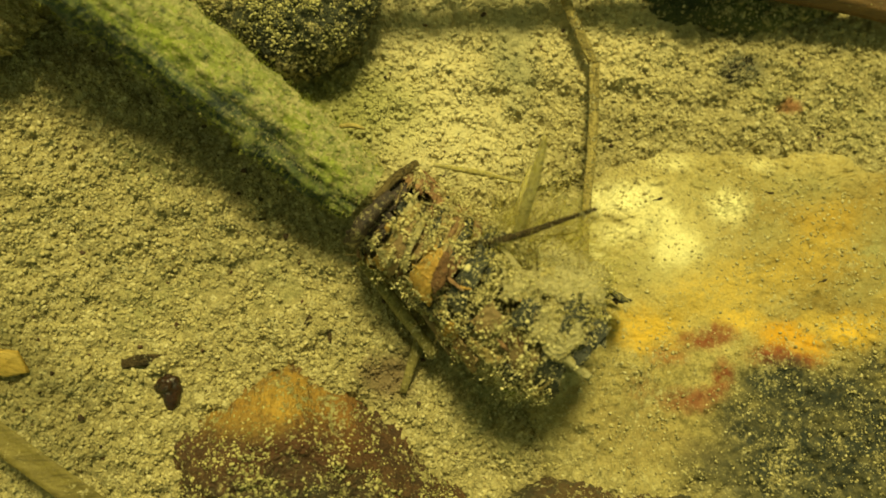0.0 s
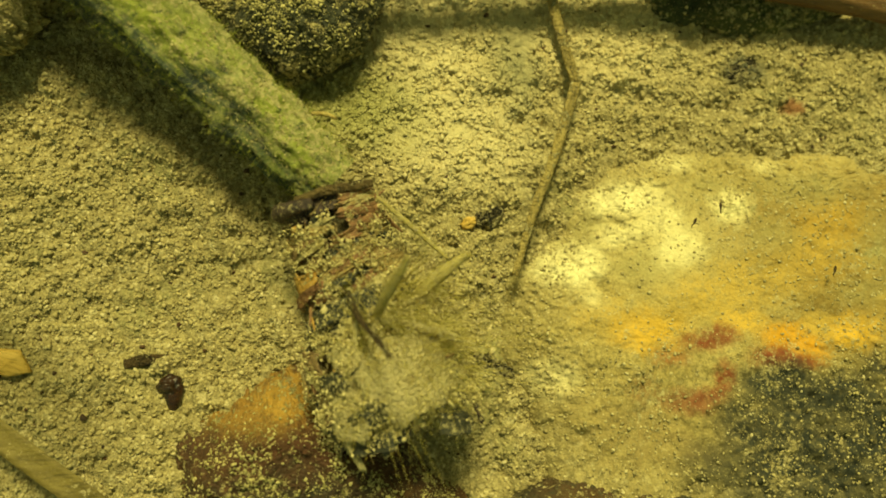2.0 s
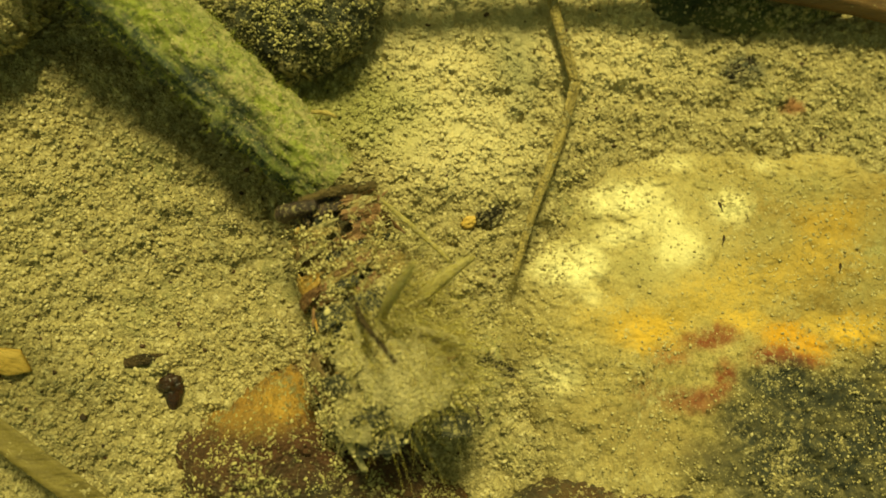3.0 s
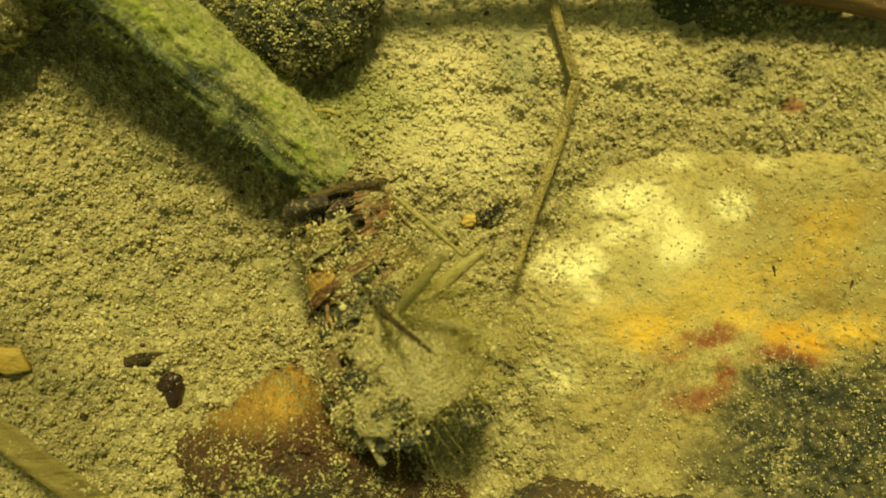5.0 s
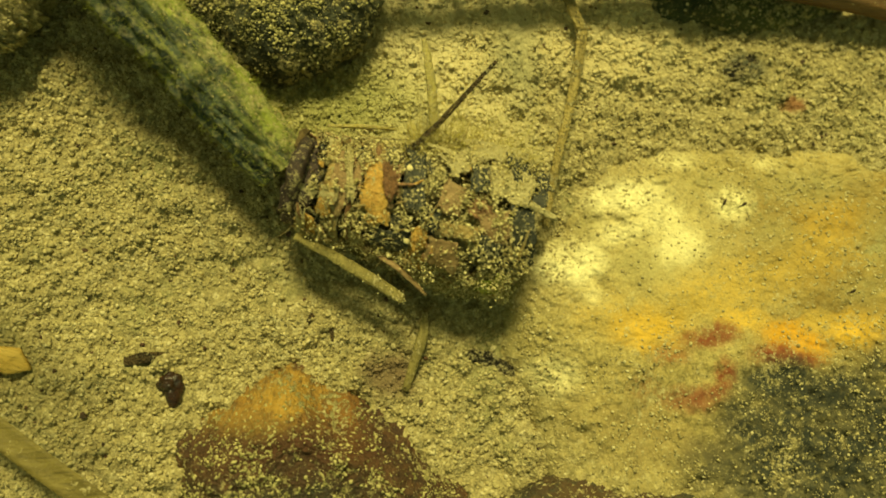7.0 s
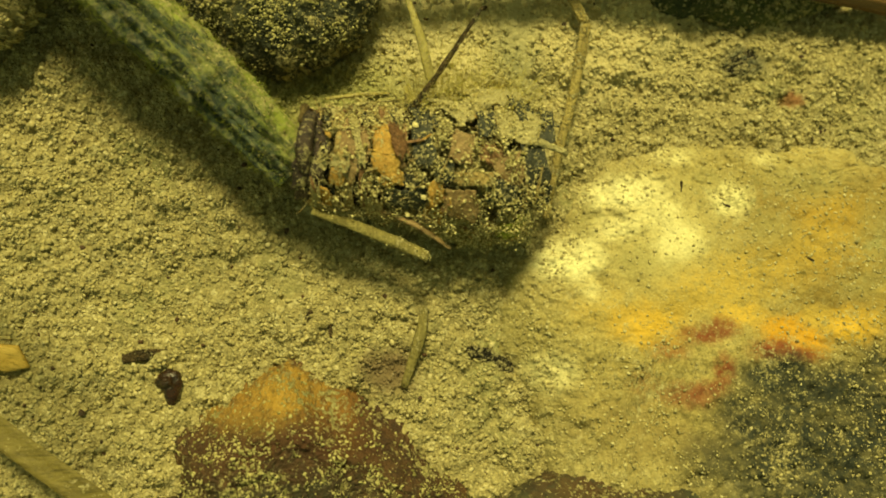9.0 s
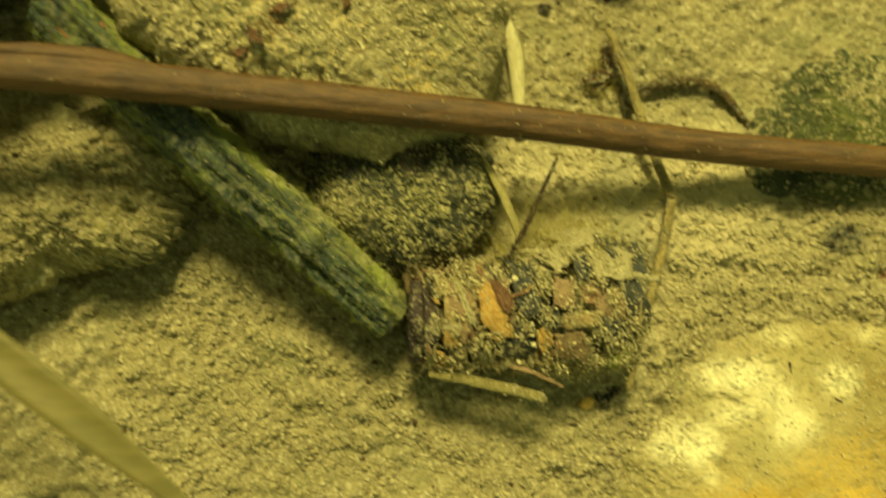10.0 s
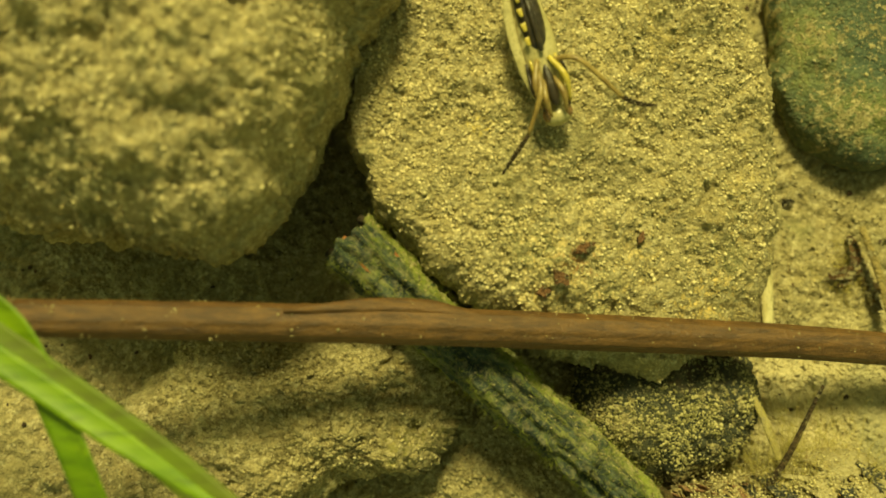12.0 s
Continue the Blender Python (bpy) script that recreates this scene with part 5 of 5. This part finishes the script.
part("straw", stalk([(1.5, 4.1, 1.4), (4.2, 5.5, 0.8), (6.6, 6.6, 0.2)], (0.12, 0.2, 0.1), 20, 8, 0.7, 0.16, 14), M_SOFT, case, "thin soft straw bowed off the side")
part("straw", stalk([(8.1, 4.0, 1.2), (7.2, 6.3, 0.8), (6.7, 8.2, 0.4)], (0.34, 0.4, 0.2), 20, 8, 0.6, 0.2, 15), M_SOFT, case, "soft algae-covered straw off the side")
part("straw", stalk([(8.8, 3.0, 3.1), (10.1, 4.8, 2.2), (11.4, 6.0, 0.9)], (0.16, 0.28, 0.24), 20, 8, 0.6, 0.2, 16), M_SILTED, case, "pale silted straw over the side")
part("thread", stalk([(1.4, 0.9, 3.1), (3.4, 1.8, 3.2), (6.8, 2.7, 3.2)], (0.05, 0.08, 0.04), 18, 6, 0.8, 0.1, 8), M_STRAWSILT, case, "thin pale thread")
r = np.random.default_rng(30)
t = r.random(420) ** 0.45
tip = np.stack([0.9 + 7.5 * t, -3.3 - 2.3 * t, -1.4 - 1.2 * t], -1) + r.normal(size=(420, 3)) * (0.25, 0.2, 0.2)
part("loose_silt", grains(tip[:190], 0.03 + 0.07 * r.random(190) ** 2, r), M_CRUST, case, "crumbs of silt on the straw")["kind"] = "stuff"
r = np.random.default_rng(31)
m = 1800
gxs = r.uniform(0.8, 15.3, m) ** 1.0
gth = r.uniform(-180, 180, m)
gp = np.array([on_case(a, b, c) for a, b, c in zip(gxs, gth, r.uniform(0.0, 0.7, m) * (0.5 + 0.5 * smooth01(4, 10, gxs)))])
gsel = r.random(m) < 0.25 + 0.75 * smooth01(2, 11, gxs)
gs = 0.035 + 0.1 * r.random(m) ** 2.2
part("loose_silt", grains(gp[gsel], gs[gsel], r), M_CRUST, case, "crumbs of pale silt stuck to the case")["kind"] = "stuff"
m = 260
cx, cth = r.uniform(1.5, 15.0, m), r.uniform(-180, 180, m)
cs = 0.10 + 0.16 * r.random(m) ** 1.8
csel = r.random(m) < 0.3 + 0.7 * smooth01(4, 10, cx)
cp = np.array([on_case(a, b, c) for a, b, c in zip(cx, cth, r.uniform(0.25, 0.8, m))])
part("silt_clump", grains(cp[csel], cs[csel], r), M_CRUST, case, "lumps of pale silt stuck to the case")["kind"] = "stuff"
m = 700
fx, fth = r.uniform(0.6, 15.2, m), r.uniform(-180, 180, m)
fp = np.array([on_case(a, b, c) for a, b, c in zip(fx, fth, r.uniform(0.1, 0.8, m))])
part("plant_fibre", hairs(fp, r.normal(size=(m, 3)) * (1, 1, 0.5), r.uniform(0.3, 1.3, m), r, 0.06, 0.5), M_PALE, case, "short plant fibres stuck in the silk")["kind"] = "stuff"
m = 1500
tuft = r.integers(0, 30, m)
hx = np.clip(r.uniform(6, 14.3, 30)[tuft] + r.normal(size=m) * 0.45, 5, 14.8)
hth = r.normal(62, 26, 30)[tuft] + r.normal(size=m) * 7
hp = np.array([on_case(a, b, 0.2) for a, b in zip(hx, hth)])
hw = np.array([(0.25, math.sin(math.radians(b + 10)), math.cos(math.radians(b + 10))) for b in hth])
part("algae_tuft", hairs(hp, hw, r.uniform(0.4, 2.4, m), r, 0.022, 2.2), M_ALGAE_DRAB, case, "drab tuft of fine algae threads")["kind"] = "stuff"
part("loose_silt", grains(hp[:700] + hw[:700] * r.uniform(0.1, 1.7, (700, 1)) + r.normal(size=(700, 3)) * 0.3, 0.025 + 0.06 * r.random(700) ** 2, r), M_CRUST, case, "crumbs of silt hung in the algae")["kind"] = "stuff"

# ---- the water bug on the flat stone: lies on its back, head down the slope ----
M_BUGPALE = plain("bug_pale", (0.42, 0.36, 0.16), (0.55, 0.48, 0.25), 1.0, None, 0.3, 0.0, 0.5, 0.15)
M_BUGDARK = plain("bug_dark", (0.018, 0.014, 0.01), (0.06, 0.045, 0.025), 2.0, None, 0.3, 0.0, 0.5, 0.3)
M_BUGYEL = plain("bug_yellow", (0.50, 0.38, 0.06), (0.62, 0.50, 0.12), 2.0, None, 0.35, 0.0, 0.5, 0.1)
M_BUGLEG = plain("bug_leg", (0.20, 0.13, 0.04), (0.36, 0.26, 0.09), 1.5, None, 0.4, 0.0, 0.5, 0.1)
M_EYE = plain("bug_eye", (0.22, 0.12, 0.05), (0.34, 0.2, 0.09), 3.0, None, 0.12, 0.0, 0.6, 0.1)


def hull(length, wide, high, power=0.6, n=28, sides=20, x0=0.0, lift=0.0):
    t = np.linspace(0, 1, n)[:, None]
    a = np.linspace(0, 2 * np.pi, sides, endpoint=False)[None, :]
    prof = np.clip(np.sin(np.pi * t) ** power * (0.8 + 0.35 * t), 0, 9)
    v = np.stack([x0 + length * (t - 1) + 0 * a, wide / 2 * prof * np.cos(a), lift + high / 2 * prof * np.sin(a)], -1).reshape(-1, 3)
    return v, grid_faces(n, sides, True)


bug = new("backswimmer")
tagged(bug, "small yellow and black backswimmer bug on the silted stone", "insect")
bug.matrix_basis = mmpose(-14.75, 40.1, height_on("flat_stone", -15.4, 41.5) + 0.9, 8, 8, -73)
part("body", hull(9.4, 2.35, 2.0, 0.55), M_BUGPALE, bug, "pale boat-shaped underside")
part("wing_edge", blade([(-0.7, -0.9, 0.45), (-3.0, -1.25, 0.6), (-6.0, -1.2, 0.6), (-9.0, -0.5, 0.4)], (0.25, 0.55, 0.6, 0.2), 0.25, 24), M_BUGPALE, bug, "pale folded wing margin")
abdomen = part("abdomen", hull(5.6, 1.5, 0.9, 0.5, 24, 16, -3.4, 0.75), M_BUGDARK, bug, "black ringed abdomen")
for i in range(5):
    part("yellow_mark", blade([(-4.1 - i * 0.85, -0.52 + 0.03 * i, 1.16), (-4.6 - i * 0.85, -0.6 + 0.04 * i, 1.2)], (0.2, 0.34), 0.12, 5), M_BUGYEL, abdomen)
for s in (-1, 1):
    part("dark_stripe", stalk([(-3.2, s * 1.0, 0.75), (-1.6, s * 1.05, 0.85), (-0.2, s * 0.75, 0.75)], (0.08, 0.16, 0.07), 14, 6, 0.6), M_BUGDARK, bug, "dark stripe along the chest")
    part("yellow_band", stalk([(-3.3, s * 0.75, 0.95), (-1.8, s * 0.7, 1.05), (-0.4, s * 0.5, 0.9)], (0.08, 0.13, 0.06), 14, 6, 0.6), M_BUGYEL, bug, "yellow band along the chest")
part("breast_plate", hull(2.6, 0.7, 0.5, 0.5, 16, 10, -0.3, 0.95), M_BUGDARK, bug, "dark breast plate")
part("belly_ridge", stalk([(-3.6, 0.05, 1.22), (-6, 0.05, 1.3), (-8.6, 0, 0.9)], (0.14, 0.2, 0.08), 16, 8, 0.8), M_BUGDARK, abdomen)
head = part("head", hull(1.35, 1.75, 1.4, 0.45, 14, 16, 0.75, 0.0), M_BUGPALE, bug, "broad pale head")
for s in (-1, 1):
    part("eye", hull(0.95, 0.6, 0.8, 0.5, 10, 10, 0.45, 0.25), M_EYE, head, "large red-brown eye", mmpose(0, s * 0.62, 0))
    leg = part("oar_leg", stalk([(-2.8, -0.45, 1.0), (-1.2, -0.8, 1.7), (0.8, -2.1, 1.3)] if s < 0 else [(-3.0, 0.5, 1.0), (-2.4, 1.9, 1.6), (0.4, 3.7, 1.3)], (0.15, 0.17, 0.12), 16, 8, 0.7), M_BUGLEG, bug, "long oar-like hind leg")
    part("oar_tip", stalk([(0.8, -2.1, 1.3), (1.6, -3.1, 0.8), (2.5, -4.2, 0.1)] if s < 0 else [(0.4, 3.7, 1.3), (1.0, 4.6, 0.9), (1.4, 5.6, 0.5)], (0.13, 0.15, 0.07), 16, 8, 0.6), M_TWIG, leg, "dark oar tip of the hind leg")
    part("front_leg", stalk([(-2.0, s * 0.3, 0.9), (-0.9, s * 0.55, 1.35), (0.2, s * 0.45, 0.9)], (0.15, 0.2, 0.08), 12, 8, 0.8), M_BUGLEG, bug, "short folded leg")
    part("middle_leg", stalk([(-3.2, s * 0.35, 1.0), (-1.8, s * 0.9, 1.45), (-0.4, s * 0.85, 0.9)], (0.16, 0.2, 0.08), 12, 8, 0.8), M_BUGYEL if s > 0 else M_BUGLEG, bug, "folded middle leg")

# ---- tiny swimmers ----
fleas = []
for i in range(3):
    f = thing("water_flea", "tiny dark water flea drifting over the stone", "water flea", hull(0.55, 0.2, 0.2, 0.6, 10, 8, 0.27), M_TWIG, None, "water fleas")
    part("tail", stalk([(-0.25, 0, 0), (-0.4, 0.06, 0), (-0.55, 0.0, 0)], (0.05, 0.04, 0.02), 6, 5), M_TWIG, f)
    fleas.append(f)


def aim(a, b, roll=0.0):
    """The pose of a stiff piece that starts at a and points to b."""
    dx, dy, dz = (q - p for p, q in zip(a, b))
    return mmpose(*a, roll, -math.degrees(math.atan2(dz, math.hypot(dx, dy))), math.degrees(math.atan2(dy, dx)))


def motions():
    # seconds, joint x, y, z, heading, pitch, roll
    front = [(0, 1.16, 7.64, 4.77, -34.6, 3.0, 0), (0.5, 1.18, 7.68, 4.71, -35.0, 2.9, 0.2), (1, 0.14, 7.94, 4.58, -39.3, 2.9, 5.4), (1.5, -1.51, 8.35, 4.48, -65.0, 2.3, 23.7),
             (2, -2.17, 8.23, 4.59, -70.2, 2.4, 31.9), (2.5, -2.12, 8.18, 4.6, -70.1, 1.8, 32.1), (3, -2.0, 8.16, 4.58, -70.6, 1.0, 31.6), (5, -1.65, 8.29, 4.5, -69.1, -0.2, 24.7),
             (5.5, -3.57, 8.77, 4.42, -47.8, -2.4, -6.5), (6, -3.39, 8.95, 4.42, -19.0, -3.7, -28.9), (6.5, -4.06, 9.08, 4.43, -14.5, -4.2, -32.3), (7, -4.43, 9.32, 4.39, -11.2, -4.7, -32.7),
             (9, -3.83, 10.6, 4.38, -2.0, -5.0, -33), (9.5, -3.72, 11.3, 4.35, 1.9, -5.0, -35), (10, -5.48, 13.3, 4.4, 5.0, -5.0, -38), (10.5, -6.46, 13.1, 4.4, 2.1, -4.0, -40), (12, -6.46, 13.1, 4.4, 2.1, -4.0, -40)]
    walk(case, [(t, mmpose(x, y, z, roll, -p, h)) for t, x, y, z, h, p, roll in front])
    back = [(0, 0.35, 8.51, 142.4, 0), (0.5, 0.37, 8.53, 142.3, 0), (1, -0.71, 8.73, 140.7, 1), (1.5, -1.27, 9.09, 139.9, 1), (2, -1.95, 9.2, 137.8, 1), (2.5, -2.0, 9.22, 137.8, 1), (3, -1.95, 9.25, 138, 2), (5, -1.63, 9.31, 139.1, 5),
            (5.5, -3.44, 10.31, 139.5, 16), (6, -3.97, 9.64, 133.3, 46), (6.5, -4.33, 9.95, 132.1, 50), (7, -4.75, 10.14, 132.3, 52), (9, -3.82, 9.9, 135.6, 60), (9.5, -3.79, 10.8, 135.8, 64),
            (10, -6.3, 13.77, 136.5, 70), (10.5, -7.0, 14.4, 137.6, 72), (11, -7.0, 14.4, 137.0, 72), (12, -7.0, 14.4, 137.0, 72)]
    walk(tube, [(t, mmpose(x, y, 4.5, roll, -10.0, h)) for t, x, y, h, roll in back])
    joints = [(0, 16.38, 18.36, 15.3, 6.75), (0.6, 16.38, 18.36, 15.3, 6.75), (1, 15.96, 18.04, 13.59, 5.67), (1.5, 14.98, 17.21, 10.27, 2.27), (2.5, 14.84, 17.02, 9.69, 2.23), (5, 14.84, 17.02, 9.88, 2.31), (5.5, 14.76, 17.02, 10.85, 4.0),
            (6, 15.09, 18.04, 13.22, 9.72), (6.5, 15.38, 20.43, 13.02, 9.67), (7, 15.39, 20.53, 12.92, 9.76), (9, 15.72, 20.75, 13.15, 10.17), (9.5, 15.36, 21.48, 12.63, 12.28), (10.2, 13.87, 21.83, 11.14, 13.67), (12, 13.6, 21.7, 11.0, 13.9)]
    lower = []
    for t, x, y, u, v in joints:
        slide = -0.2 / math.hypot(u - x, v - y)
        lower.append((t, aim((x + (u - x) * slide, y + (v - y) * slide, 2.2 + 1.1 * slide), (u, v, 3.3))))
    walk(reed_lower, lower)
    walk(reed_upper, [(t, aim((x, y, 2.2), (11.2, 31.0, 2.2))) for t, x, y, u, v in joints])
    swim = [[(0, 27.0, 8.7, 6, 0), (1.5, 23.5, 7.9, 6, 70), (3, 23.3, 7.9, 6, 110), (5.5, 28.3, 12.2, 6, 30), (7, 23.6, 8.0, 6, 60), (12, 20, 12, 6, 100)],
            [(0, 19.8, 8.4, 5, 20), (2, 22, 7.0, 5, 60), (5.5, 27.5, 3.6, 5, 100), (7, 25.4, 8.0, 5, 30), (12, 24, 6, 5, -30)],
            [(0, 31, 3, 5, 20), (3, 32, 4, 5, 80), (6.5, 33, 2, 5, 40), (9, 30, 4, 5, -20), (12, 29, 3, 5, 30)]]
    for f, rows in zip(fleas, swim):
        walk(f, [(t, mmpose(x, y, z, 0, 10, h)) for t, x, y, z, h in rows])


motions()
